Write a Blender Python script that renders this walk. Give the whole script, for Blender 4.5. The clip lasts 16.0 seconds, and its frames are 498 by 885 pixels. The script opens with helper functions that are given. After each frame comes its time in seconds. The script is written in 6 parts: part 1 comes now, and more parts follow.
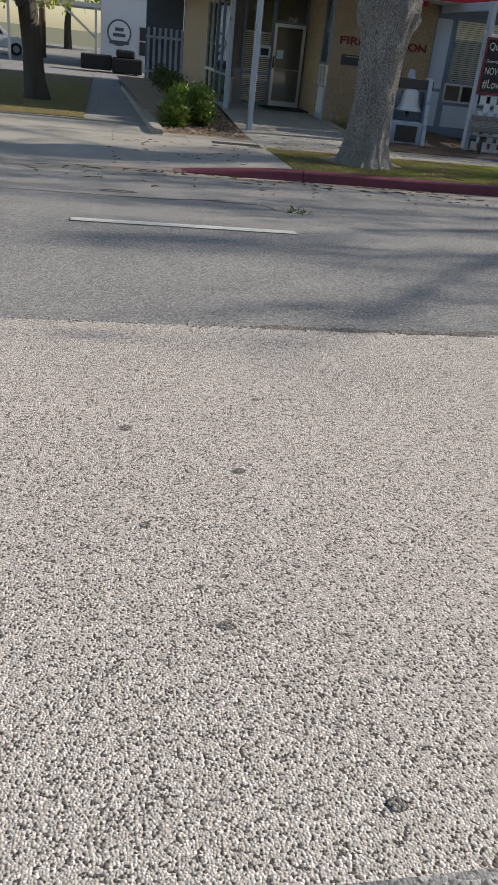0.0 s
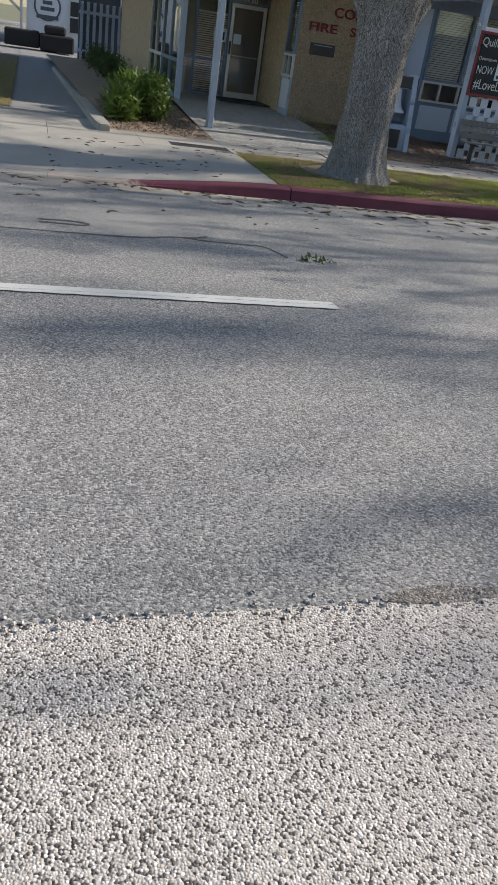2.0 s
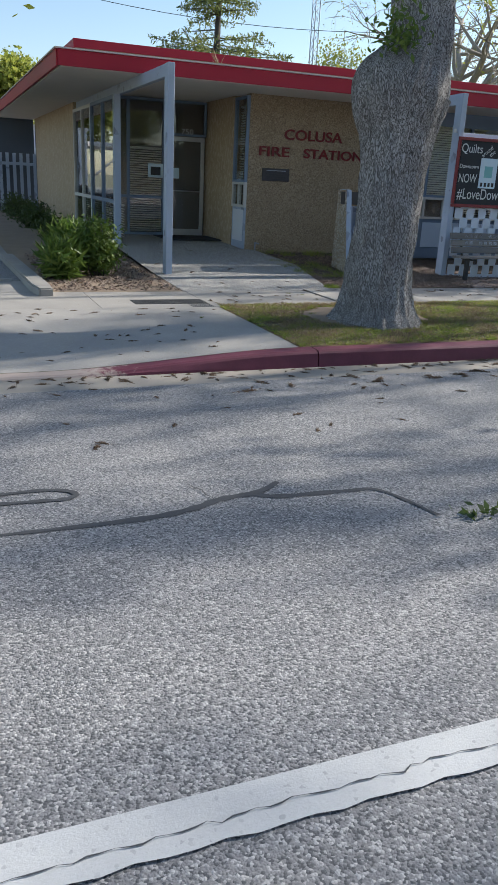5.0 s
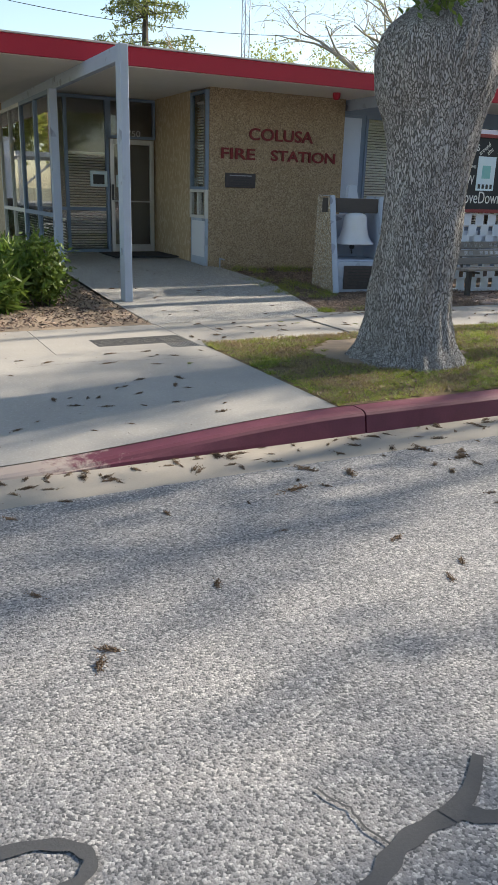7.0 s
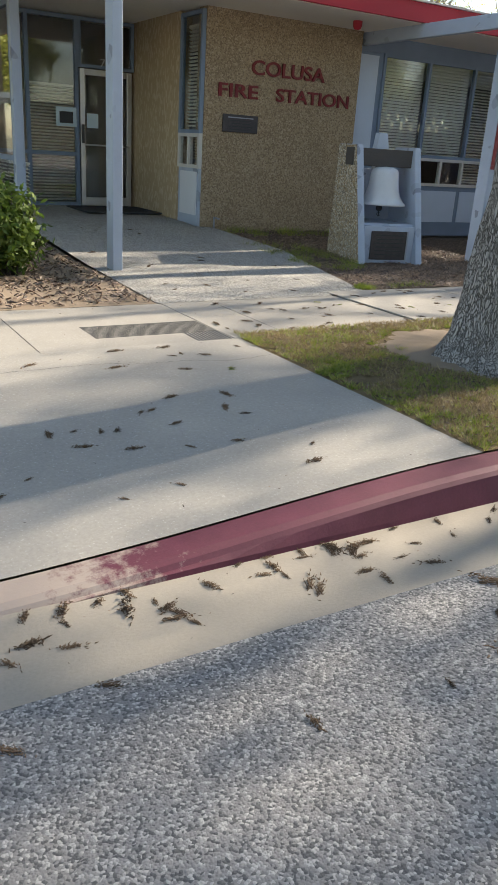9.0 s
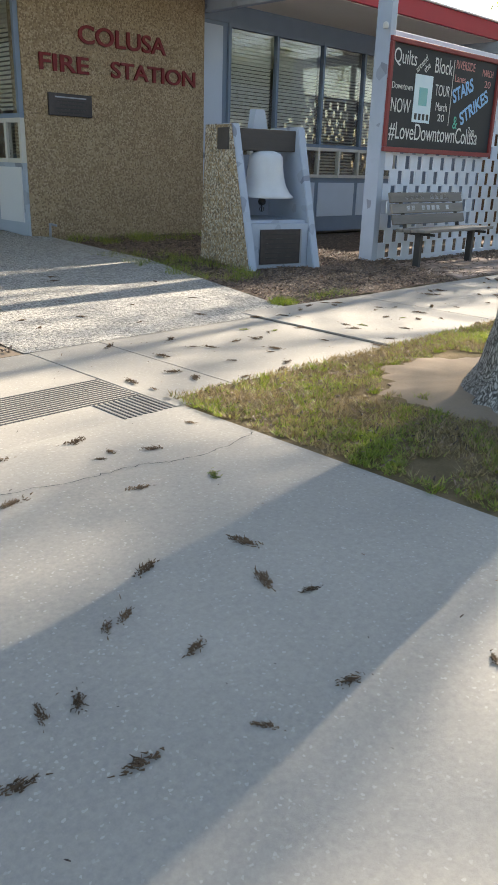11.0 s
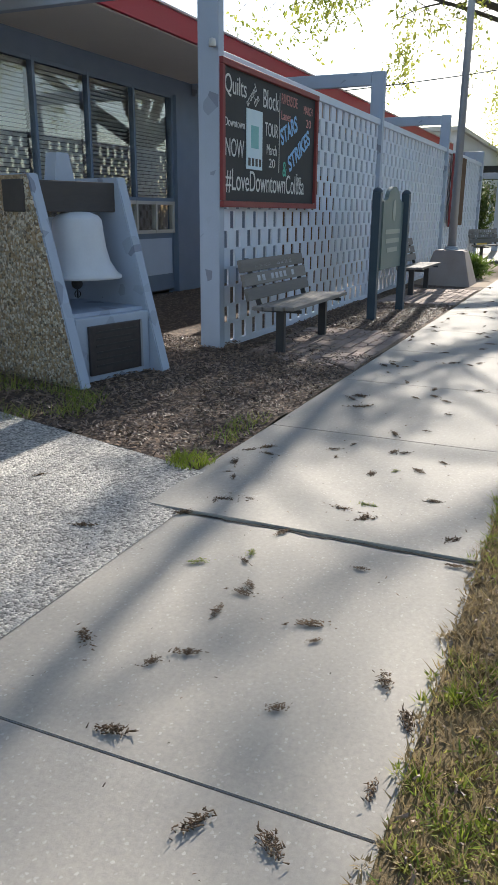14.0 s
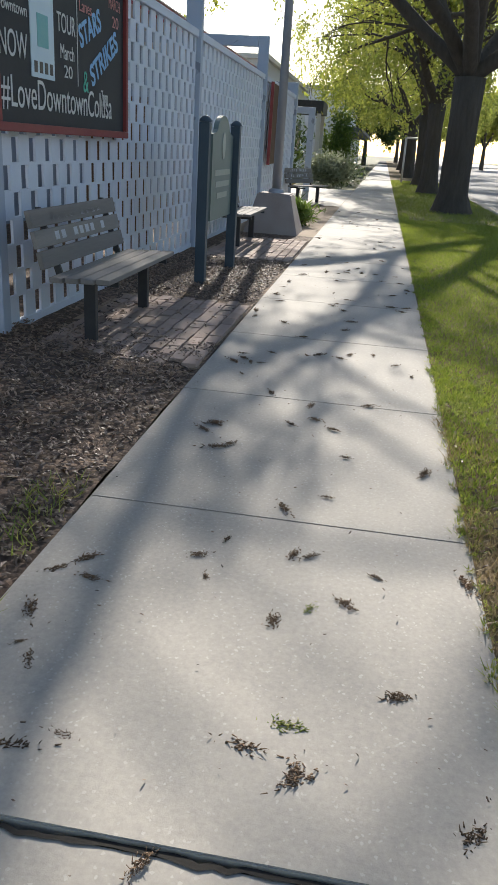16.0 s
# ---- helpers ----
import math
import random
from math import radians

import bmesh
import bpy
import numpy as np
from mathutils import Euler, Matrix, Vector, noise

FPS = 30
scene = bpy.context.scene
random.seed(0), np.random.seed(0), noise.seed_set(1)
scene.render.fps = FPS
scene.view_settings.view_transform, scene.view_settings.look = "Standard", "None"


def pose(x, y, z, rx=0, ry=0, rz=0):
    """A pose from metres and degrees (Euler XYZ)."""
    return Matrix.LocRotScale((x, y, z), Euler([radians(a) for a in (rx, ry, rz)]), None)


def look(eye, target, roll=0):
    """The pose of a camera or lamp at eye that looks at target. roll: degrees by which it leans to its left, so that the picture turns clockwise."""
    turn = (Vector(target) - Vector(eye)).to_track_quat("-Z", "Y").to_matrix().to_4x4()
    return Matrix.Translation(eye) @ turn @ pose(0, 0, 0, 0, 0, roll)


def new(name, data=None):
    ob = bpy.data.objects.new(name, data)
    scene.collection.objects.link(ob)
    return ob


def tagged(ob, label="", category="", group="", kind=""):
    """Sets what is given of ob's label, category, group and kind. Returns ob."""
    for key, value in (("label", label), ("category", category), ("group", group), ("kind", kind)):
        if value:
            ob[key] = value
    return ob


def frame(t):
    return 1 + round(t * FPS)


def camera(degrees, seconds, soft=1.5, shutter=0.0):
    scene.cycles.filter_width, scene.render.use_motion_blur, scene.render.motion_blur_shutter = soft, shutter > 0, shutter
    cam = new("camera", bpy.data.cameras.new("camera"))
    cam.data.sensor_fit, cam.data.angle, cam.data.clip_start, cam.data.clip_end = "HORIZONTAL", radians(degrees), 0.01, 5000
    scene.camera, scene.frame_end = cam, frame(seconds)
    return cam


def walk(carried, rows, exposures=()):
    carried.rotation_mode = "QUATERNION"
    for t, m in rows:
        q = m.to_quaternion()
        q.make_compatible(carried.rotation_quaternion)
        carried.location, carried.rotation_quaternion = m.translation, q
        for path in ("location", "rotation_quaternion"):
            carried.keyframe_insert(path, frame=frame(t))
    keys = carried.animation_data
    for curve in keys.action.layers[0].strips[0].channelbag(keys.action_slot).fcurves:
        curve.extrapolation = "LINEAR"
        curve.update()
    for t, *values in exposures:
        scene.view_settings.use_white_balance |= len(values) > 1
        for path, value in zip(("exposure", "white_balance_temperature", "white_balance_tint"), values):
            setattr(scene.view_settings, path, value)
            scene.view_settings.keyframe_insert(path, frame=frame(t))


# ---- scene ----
cam = camera(36.3, 16.0)
PATH = [
    (0, (0.19, -0.298, 1.791), (0.573, 1.436, 0.87), 6.3),
    (0.5, (0.209, 0.475, 1.735), (0.61, 2.183, 0.774), 9.0),
    (1, (0.151, 1.203, 1.758), (0.693, 2.881, 0.814), 7.6),
    (1.5, (0.133, 1.888, 1.766), (0.667, 3.643, 0.968), 6.4),
    (2, (0.055, 2.612, 1.703), (0.617, 4.291, 0.775), 9.0),
    (2.5, (0.119, 3.314, 1.667), (0.813, 4.911, 0.682), 8.3),
    (3, (-0.002, 3.893, 1.665), (0.747, 5.589, 0.914), 6.2),
    (3.5, (0.017, 4.505, 1.696), (0.792, 6.227, 1.037), 5.1),
    (4, (0.028, 5.019, 1.689), (0.698, 6.801, 1.077), 2.1),
    (4.5, (0.016, 5.587, 1.633), (0.666, 7.372, 1.007), 1.8),
    (4.7, (0.02, 5.786, 1.621), (0.691, 7.555, 0.973), 2.3),
    (6.8, (0.247, 8.224, 1.515), (1.112, 9.904, 0.861), 2.1),
    (7, (0.269, 8.419, 1.529), (1.135, 10.11, 0.903), 1.7),
    (7.5, (0.38, 8.971, 1.483), (1.271, 10.67, 0.918), 1.6),
    (8, (0.376, 9.49, 1.47), (1.241, 11.21, 0.932), 1.2),
    (8.5, (0.451, 10.063, 1.386), (1.202, 11.817, 0.787), 0.7),
    (9, (0.51, 10.622, 1.352), (1.483, 12.216, 0.636), 3.7),
    (9.2, (0.571, 10.849, 1.34), (1.652, 12.359, 0.596), 5.1),
    (11.3, (1.179, 13.161, 1.091), (2.549, 14.463, 0.437), 1.3),
    (11.5, (1.234, 13.337, 1.083), (2.62, 14.648, 0.485), 0.6),
    (12, (1.4, 13.87, 1.131), (2.823, 15.175, 0.609), 0.9),
    (12.5, (1.686, 14.352, 1.128), (3.37, 15.302, 0.616), 3.3),
    (13, (1.973, 14.798, 1.173), (3.63, 15.701, 0.512), 1.4),
    (13.5, (2.226, 15.204, 1.221), (3.946, 16.035, 0.63), 1.4),
    (14, (2.582, 15.468, 1.27), (4.334, 16.238, 0.689), 0.4),
    (14.5, (2.955, 15.737, 1.297), (4.804, 16.184, 0.68), 0.1),
    (15, (3.382, 15.948, 1.288), (5.211, 16.31, 0.564), 1.0),
    (15.5, (3.78, 16.105, 1.309), (5.622, 16.39, 0.584), 1.8),
    (16, (4.249, 16.194, 1.314), (6.094, 16.459, 0.588), 3.7),
]
walk(cam, [(t, look(eye, target, roll)) for t, eye, target, roll in PATH],
     exposures=[(0, 0.3, 6700, 10), (1.5, 0.45, 6600, 10), (3.5, 0.6, 6200, 10), (4.7, 0.65, 6050, 10), (7, 1.1, 6750, 10), (9.2, 1.3, 7100, 10), (11.3, 1.6, 7100, 10), (12.5, 1.25, 6600, 10), (13.5, 1.05, 6400, 10), (16, 0.85, 6450, 10)])

# ---- light ----
SUN_EL, SUN_AZ = radians(27), radians(85)   # azimuth from +y towards +x
world = bpy.data.worlds.new("sky")
scene.world = world
world.use_nodes = True
_n = world.node_tree.nodes
_sky = _n.new("ShaderNodeTexSky")
_sky.sky_type, _sky.sun_disc = "NISHITA", False
_sky.sun_elevation, _sky.sun_rotation = SUN_EL, SUN_AZ
_sky.air_density, _sky.dust_density = 1.0, 0.7
_n["Background"].inputs[1].default_value = 0.115
world.node_tree.links.new(_sky.outputs[0], _n["Background"].inputs[0])
_sd = bpy.data.lights.new("sun", "SUN")
_sd.energy, _sd.angle, _sd.color = 5.0, radians(0.6), (1.0, 0.93, 0.82)
_sun = new("sun", _sd)
_sun.matrix_world = look((math.sin(SUN_AZ) * math.cos(SUN_EL) * 60, math.cos(SUN_AZ) * math.cos(SUN_EL) * 60, math.sin(SUN_EL) * 60), (0, 0, 0))


# ---- materials ----
def mat(name, a, b=None, rough=0.8, scale=8.0, fine=60.0, bump=0.3, metal=0.0, spots=None, spot_scale=40.0, spot_at=0.6,
        stretch=(1, 1, 1), rand=0.0, dist=0.006, big=0.6, c=None, contrast=1.0, spec=0.35, grain=0.0):
    """Two colours mixed by a coarse and a fine noise, a third colour in patches or grains, and a bump."""
    m = bpy.data.materials.new(name)
    m.use_nodes = True
    nt = m.node_tree
    N, L = nt.nodes, nt.links
    p = N["Principled BSDF"]
    b = b or tuple(v * 0.75 for v in a)
    tc = N.new("ShaderNodeTexCoord")
    mp = N.new("ShaderNodeMapping")
    mp.inputs["Scale"].default_value = stretch
    L.new(tc.outputs["Object"], mp.inputs[0])
    n1, n2 = N.new("ShaderNodeTexNoise"), N.new("ShaderNodeTexNoise")
    n1.inputs["Scale"].default_value, n1.inputs["Detail"].default_value = scale, 6
    n2.inputs["Scale"].default_value, n2.inputs["Detail"].default_value = fine, 5
    n2.inputs["Roughness"].default_value = 0.7
    for q in (n1, n2):
        L.new(mp.outputs[0], q.inputs["Vector"])
    mx = N.new("ShaderNodeMix")
    mx.inputs[0].default_value = 1 - big
    L.new(n1.outputs[0], mx.inputs[2])
    L.new(n2.outputs[0], mx.inputs[3])
    r = N.new("ShaderNodeMapRange")
    w = 0.22 / contrast
    r.inputs[1].default_value, r.inputs[2].default_value = 0.5 - w, 0.5 + w
    L.new(mx.outputs[0], r.inputs[0])
    col = N.new("ShaderNodeMix")
    col.data_type = "RGBA"
    col.inputs[6].default_value, col.inputs[7].default_value = (*a, 1), (*b, 1)
    L.new(r.outputs[0], col.inputs[0])
    out = col.outputs[2]
    height = mx.outputs[0]
    if spots:
        v = N.new("ShaderNodeTexVoronoi")
        v.inputs["Scale"].default_value = spot_scale
        L.new(mp.outputs[0], v.inputs["Vector"])
        sr = N.new("ShaderNodeSeparateColor")
        L.new(v.outputs["Color"], sr.inputs[0])
        st = N.new("ShaderNodeMapRange")
        st.inputs[1].default_value, st.inputs[2].default_value = spot_at - 0.04, spot_at + 0.04
        L.new(sr.outputs[0], st.inputs[0])
        c2 = N.new("ShaderNodeMix")
        c2.data_type = "RGBA"
        c2.inputs[7].default_value = (*spots, 1)
        L.new(st.outputs[0], c2.inputs[0])
        L.new(out, c2.inputs[6])
        out = c2.outputs[2]
        if c:
            st2 = N.new("ShaderNodeMapRange")
            st2.inputs[1].default_value, st2.inputs[2].default_value = 0.70, 0.78
            L.new(sr.outputs[1], st2.inputs[0])
            c3 = N.new("ShaderNodeMix")
            c3.data_type = "RGBA"
            c3.inputs[7].default_value = (*c, 1)
            L.new(st2.outputs[0], c3.inputs[0])
            L.new(out, c3.inputs[6])
            out = c3.outputs[2]
        sub = N.new("ShaderNodeMath")
        sub.operation = "MULTIPLY_ADD"
        sub.inputs[1].default_value = -grain
        L.new(v.outputs["Distance"], sub.inputs[0])
        L.new(mx.outputs[0], sub.inputs[2])
        height = sub.outputs[0]
    if rand:
        oi = N.new("ShaderNodeObjectInfo")
        hs = N.new("ShaderNodeHueSaturation")
        rr = N.new("ShaderNodeMapRange")
        rr.inputs[3].default_value, rr.inputs[4].default_value = 1 - rand, 1 + rand
        L.new(oi.outputs["Random"], rr.inputs[0])
        L.new(rr.outputs[0], hs.inputs["Value"])
        L.new(out, hs.inputs["Color"])
        out = hs.outputs[0]
    L.new(out, p.inputs["Base Color"])
    p.inputs["Roughness"].default_value, p.inputs["Metallic"].default_value = rough, metal
    p.inputs["Specular IOR Level"].default_value = spec
    bp = N.new("ShaderNodeBump")
    bp.inputs["Strength"].default_value, bp.inputs["Distance"].default_value = bump, dist
    L.new(height, bp.inputs["Height"])
    L.new(bp.outputs[0], p.inputs["Normal"])
    return m


def leafmat(name, a, b, trans=0.35, rand=0.25):
    """Leaves: colour varies leaf by leaf, and light comes through them."""
    m = bpy.data.materials.new(name)
    m.use_nodes = True
    N, L = m.node_tree.nodes, m.node_tree.links
    p, o = N["Principled BSDF"], N["Material Output"]
    g = N.new("ShaderNodeNewGeometry")
    mx = N.new("ShaderNodeMix")
    mx.data_type = "RGBA"
    mx.inputs[6].default_value, mx.inputs[7].default_value = (*a, 1), (*b, 1)
    L.new(g.outputs["Random Per Island"], mx.inputs[0])
    L.new(mx.outputs[2], p.inputs["Base Color"])
    p.inputs["Roughness"].default_value = 0.55
    t = N.new("ShaderNodeBsdfTranslucent")
    L.new(mx.outputs[2], t.inputs[0])
    s = N.new("ShaderNodeMixShader")
    s.inputs[0].default_value = trans
    L.new(p.outputs[0], s.inputs[1])
    L.new(t.outputs[0], s.inputs[2])
    L.new(s.outputs[0], o.inputs[0])
    return m


def glassmat(name, tint=(0.94, 0.96, 0.95)):
    m = bpy.data.materials.new(name)
    m.use_nodes = True
    N, L = m.node_tree.nodes, m.node_tree.links
    p = N["Principled BSDF"]
    p.inputs["Base Color"].default_value = (*tint, 1)
    p.inputs["Roughness"].default_value = 0.015
    p.inputs["Transmission Weight"].default_value = 1.0
    p.inputs["IOR"].default_value = 1.52
    return m


def barkmat(name, a, b, crack, scale=26.0, stretch=(1.5, 1.5, 0.42)):
    """Small upright plates of bark with dark cracks between them, and paler weathered patches."""
    m = bpy.data.materials.new(name)
    m.use_nodes = True
    N, L = m.node_tree.nodes, m.node_tree.links
    p = N["Principled BSDF"]
    tc, mp = N.new("ShaderNodeTexCoord"), N.new("ShaderNodeMapping")
    mp.inputs["Scale"].default_value = stretch
    L.new(tc.outputs["Object"], mp.inputs[0])
    wob = N.new("ShaderNodeTexNoise")
    wob.inputs["Scale"].default_value, wob.inputs["Detail"].default_value = 9, 4
    L.new(mp.outputs[0], wob.inputs["Vector"])
    add = N.new("ShaderNodeMix")
    add.data_type, add.blend_type = "RGBA", "LINEAR_LIGHT"
    add.inputs[0].default_value = 0.09
    L.new(mp.outputs[0], add.inputs[6])
    L.new(wob.outputs["Color"], add.inputs[7])
    v = N.new("ShaderNodeTexVoronoi")
    v.feature = "DISTANCE_TO_EDGE"
    v.inputs["Scale"].default_value = scale
    L.new(add.outputs[2], v.inputs["Vector"])
    edge = N.new("ShaderNodeMapRange")
    edge.inputs[1].default_value, edge.inputs[2].default_value = 0.0, 0.16
    L.new(v.outputs["Distance"], edge.inputs[0])
    big, fine = N.new("ShaderNodeTexNoise"), N.new("ShaderNodeTexNoise")
    big.inputs["Scale"].default_value, big.inputs["Detail"].default_value = 2.2, 5
    fine.inputs["Scale"].default_value, fine.inputs["Detail"].default_value = 60, 5
    for q in (big, fine):
        L.new(mp.outputs[0], q.inputs["Vector"])
    mx = N.new("ShaderNodeMix")
    mx.inputs[0].default_value = 0.45
    L.new(big.outputs[0], mx.inputs[2])
    L.new(fine.outputs[0], mx.inputs[3])
    r = N.new("ShaderNodeMapRange")
    r.inputs[1].default_value, r.inputs[2].default_value = 0.36, 0.62
    L.new(mx.outputs[0], r.inputs[0])
    plate, full = N.new("ShaderNodeMix"), N.new("ShaderNodeMix")
    plate.data_type = full.data_type = "RGBA"
    plate.inputs[6].default_value, plate.inputs[7].default_value = (*b, 1), (*a, 1)
    full.inputs[6].default_value = (*crack, 1)
    L.new(r.outputs[0], plate.inputs[0])
    L.new(edge.outputs[0], full.inputs[0])
    L.new(plate.outputs[2], full.inputs[7])
    L.new(full.outputs[2], p.inputs["Base Color"])
    p.inputs["Roughness"].default_value = 0.95
    p.inputs["Specular IOR Level"].default_value = 0.2
    h = N.new("ShaderNodeMath")
    h.operation = "MULTIPLY_ADD"
    h.inputs[1].default_value = 0.35
    L.new(fine.outputs[0], h.inputs[0])
    L.new(edge.outputs[0], h.inputs[2])
    bp = N.new("ShaderNodeBump")
    bp.inputs["Strength"].default_value, bp.inputs["Distance"].default_value = 0.9, 0.014
    L.new(h.outputs[0], bp.inputs["Height"])
    L.new(bp.outputs[0], p.inputs["Normal"])
    return m


def wornpaint(name, paint, bare, x0, x1):
    """Paint that wears away to bare concrete between x1 and x0, in ragged patches."""
    m = mat(name, paint, tuple(v * 0.68 for v in paint), 0.65, 5, 70, 0.4, contrast=1.3)
    N, L = m.node_tree.nodes, m.node_tree.links
    p = N["Principled BSDF"]
    col = p.inputs["Base Color"].links[0].from_socket
    tc, sp = N.new("ShaderNodeTexCoord"), N.new("ShaderNodeSeparateXYZ")
    L.new(tc.outputs["Object"], sp.inputs[0])
    rx = N.new("ShaderNodeMapRange")
    rx.clamp = True
    rx.inputs[1].default_value, rx.inputs[2].default_value = x0, x1
    rx.inputs[3].default_value, rx.inputs[4].default_value = -0.45, 0.42
    L.new(sp.outputs[0], rx.inputs[0])
    n = N.new("ShaderNodeTexNoise")
    n.inputs["Scale"].default_value, n.inputs["Detail"].default_value, n.inputs["Roughness"].default_value = 9, 8, 0.75
    L.new(tc.outputs["Object"], n.inputs["Vector"])
    ad = N.new("ShaderNodeMath")
    L.new(n.outputs[0], ad.inputs[0])
    L.new(rx.outputs[0], ad.inputs[1])
    st = N.new("ShaderNodeMapRange")
    st.inputs[1].default_value, st.inputs[2].default_value = 0.42, 0.60
    L.new(ad.outputs[0], st.inputs[0])
    mx = N.new("ShaderNodeMix")
    mx.data_type = "RGBA"
    mx.inputs[6].default_value = (*bare, 1)
    L.new(st.outputs[0], mx.inputs[0])
    L.new(col, mx.inputs[7])
    L.new(mx.outputs[2], p.inputs["Base Color"])
    return m


CHIPSEAL = mat("chip_seal", (0.50, 0.45, 0.405), (0.40, 0.365, 0.33), 0.9, 0.7, 150, 1.0, spots=(0.10, 0.088, 0.08), spot_scale=145, spot_at=0.72, c=(0.68, 0.62, 0.575), dist=0.008, contrast=1.3, grain=0.6)
ASPHALT = mat("asphalt", (0.285, 0.272, 0.262), (0.19, 0.186, 0.184), 0.9, 1.6, 160, 0.95, spots=(0.43, 0.41, 0.39), spot_scale=125, spot_at=0.74, c=(0.11, 0.11, 0.11), dist=0.005, grain=0.42, contrast=1.25)
OILSTAIN = mat("oil_stain", (0.20, 0.178, 0.16), (0.13, 0.115, 0.105), 0.9, 20, 150, 1.0, spots=(0.06, 0.053, 0.05), spot_scale=145, spot_at=0.7, c=(0.32, 0.29, 0.265), dist=0.008, grain=0.6)
JOINT = mat("joint_grime", (0.014, 0.013, 0.012), (0.028, 0.025, 0.022), 0.95, 12, 90, 0.5)
TAR = mat("tar", (0.06, 0.06, 0.062), (0.09, 0.09, 0.09), 0.9, 6, 90, 0.4)
LINEPAINT = mat("line_paint", (0.62, 0.61, 0.58), (0.48, 0.47, 0.45), 0.7, 5, 120, 0.5, spots=(0.34, 0.33, 0.32), spot_scale=90, spot_at=0.985)
CONCRETE = mat("concrete", (0.42, 0.385, 0.335), (0.285, 0.265, 0.24), 0.85, 1.4, 60, 0.4, spots=(0.52, 0.49, 0.45), spot_scale=150, spot_at=0.99, rand=0.06, dist=0.004, contrast=1.35, big=0.5)
GUTTER = mat("gutter_concrete", (0.40, 0.35, 0.285), (0.28, 0.25, 0.21), 0.9, 2.5, 80, 0.4)
KERBRED = wornpaint("red_kerb_paint", (0.15, 0.036, 0.058), (0.40, 0.32, 0.27), 0.5, 2.1)
KERBGREY = mat("kerb_concrete", (0.33, 0.29, 0.27), (0.24, 0.19, 0.18), 0.85, 3, 70, 0.4)
AGGREGATE = mat("exposed_aggregate_paving", (0.40, 0.38, 0.35), (0.28, 0.27, 0.25), 0.85, 3, 90, 0.9, spots=(0.55, 0.52, 0.47), spot_scale=90, spot_at=0.7, c=(0.16, 0.15, 0.14), grain=0.8)
PEBBLEWALL = mat("pebble_dash", (0.40, 0.30, 0.19), (0.29, 0.215, 0.135), 0.85, 2.2, 45, 1.0, spots=(0.46, 0.36, 0.25), spot_scale=58, spot_at=0.74, c=(0.25, 0.18, 0.115), dist=0.012, grain=0.9, contrast=1.4)
TANWALL = mat("tan_panel", (0.46, 0.34, 0.21), (0.38, 0.28, 0.17), 0.8, 3, 50, 0.6, stretch=(1, 1, 0.3), spots=(0.52, 0.41, 0.28), spot_scale=45, spot_at=0.75)
BLUEGREY = mat("blue_grey_paint", (0.41, 0.47, 0.57), (0.36, 0.41, 0.50), 0.55, 4, 70, 0.15, spots=(0.22, 0.24, 0.30), spot_scale=9, spot_at=0.96)
DARKBLUE = mat("slate_blue_paint", (0.20, 0.26, 0.36), (0.17, 0.22, 0.30), 0.55, 4, 70, 0.15)
PALEBLUE = mat("pale_blue_panel", (0.55, 0.62, 0.74), (0.50, 0.57, 0.68), 0.6, 3, 60, 0.1)
FENCEWHITE = mat("fence_paint", (0.68, 0.73, 0.82), (0.60, 0.65, 0.74), 0.65, 5, 60, 0.25, rand=0.05)
REDFASCIA = mat("red_fascia_paint", (0.43, 0.018, 0.04), (0.36, 0.016, 0.035), 0.45, 1.5, 60, 0.15)
REDTRIM = mat("dark_red_paint", (0.26, 0.05, 0.05), (0.20, 0.04, 0.04), 0.6, 5, 60, 0.2)
CREAM = mat("cream_paint", (0.55, 0.46, 0.36), (0.48, 0.40, 0.31), 0.7, 3, 60, 0.2)
SOFFIT = mat("soffit_paint", (0.76, 0.71, 0.65), (0.70, 0.65, 0.59), 0.8, 2, 60, 0.2)
FLASH = mat("flashing", (0.7, 0.62, 0.58), (0.6, 0.5, 0.47), 0.4, 4, 60, 0.1)
ALU = mat("aluminium", (0.62, 0.62, 0.62), (0.55, 0.55, 0.55), 0.35, 8, 90, 0.1, metal=0.8)
WHITEFRAME = mat("pale_frame", (0.62, 0.60, 0.56), (0.55, 0.53, 0.5), 0.5, 8, 90, 0.1)
GLASS = glassmat("window_glass")
BLIND = mat("blind_slat", (0.85, 0.82, 0.73), (0.78, 0.75, 0.66), 0.6, 6, 60, 0.1)
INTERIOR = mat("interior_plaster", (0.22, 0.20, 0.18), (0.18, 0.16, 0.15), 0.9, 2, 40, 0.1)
DARKMAT = mat("door_mat", (0.04, 0.04, 0.042), (0.06, 0.06, 0.06), 0.95, 10, 150, 0.5)
BLACK = mat("black_metal", (0.03, 0.03, 0.035), (0.05, 0.05, 0.05), 0.5, 8, 80, 0.2)
BRONZE = mat("dark_bronze", (0.055, 0.05, 0.055), (0.09, 0.08, 0.08), 0.45, 20, 120, 0.4, metal=0.6)
BELLWHITE = mat("bell_paint", (0.60, 0.62, 0.66), (0.52, 0.54, 0.58), 0.5, 6, 60, 0.15)
DARKWOOD = mat("dark_timber", (0.06, 0.055, 0.055), (0.09, 0.08, 0.075), 0.8, 6, 60, 0.4, stretch=(0.2, 1, 1))
GREYWOOD = mat("weathered_wood", (0.26, 0.24, 0.22), (0.17, 0.155, 0.145), 0.85, 6, 60, 0.5, stretch=(0.12, 1.5, 1.5), rand=0.12)
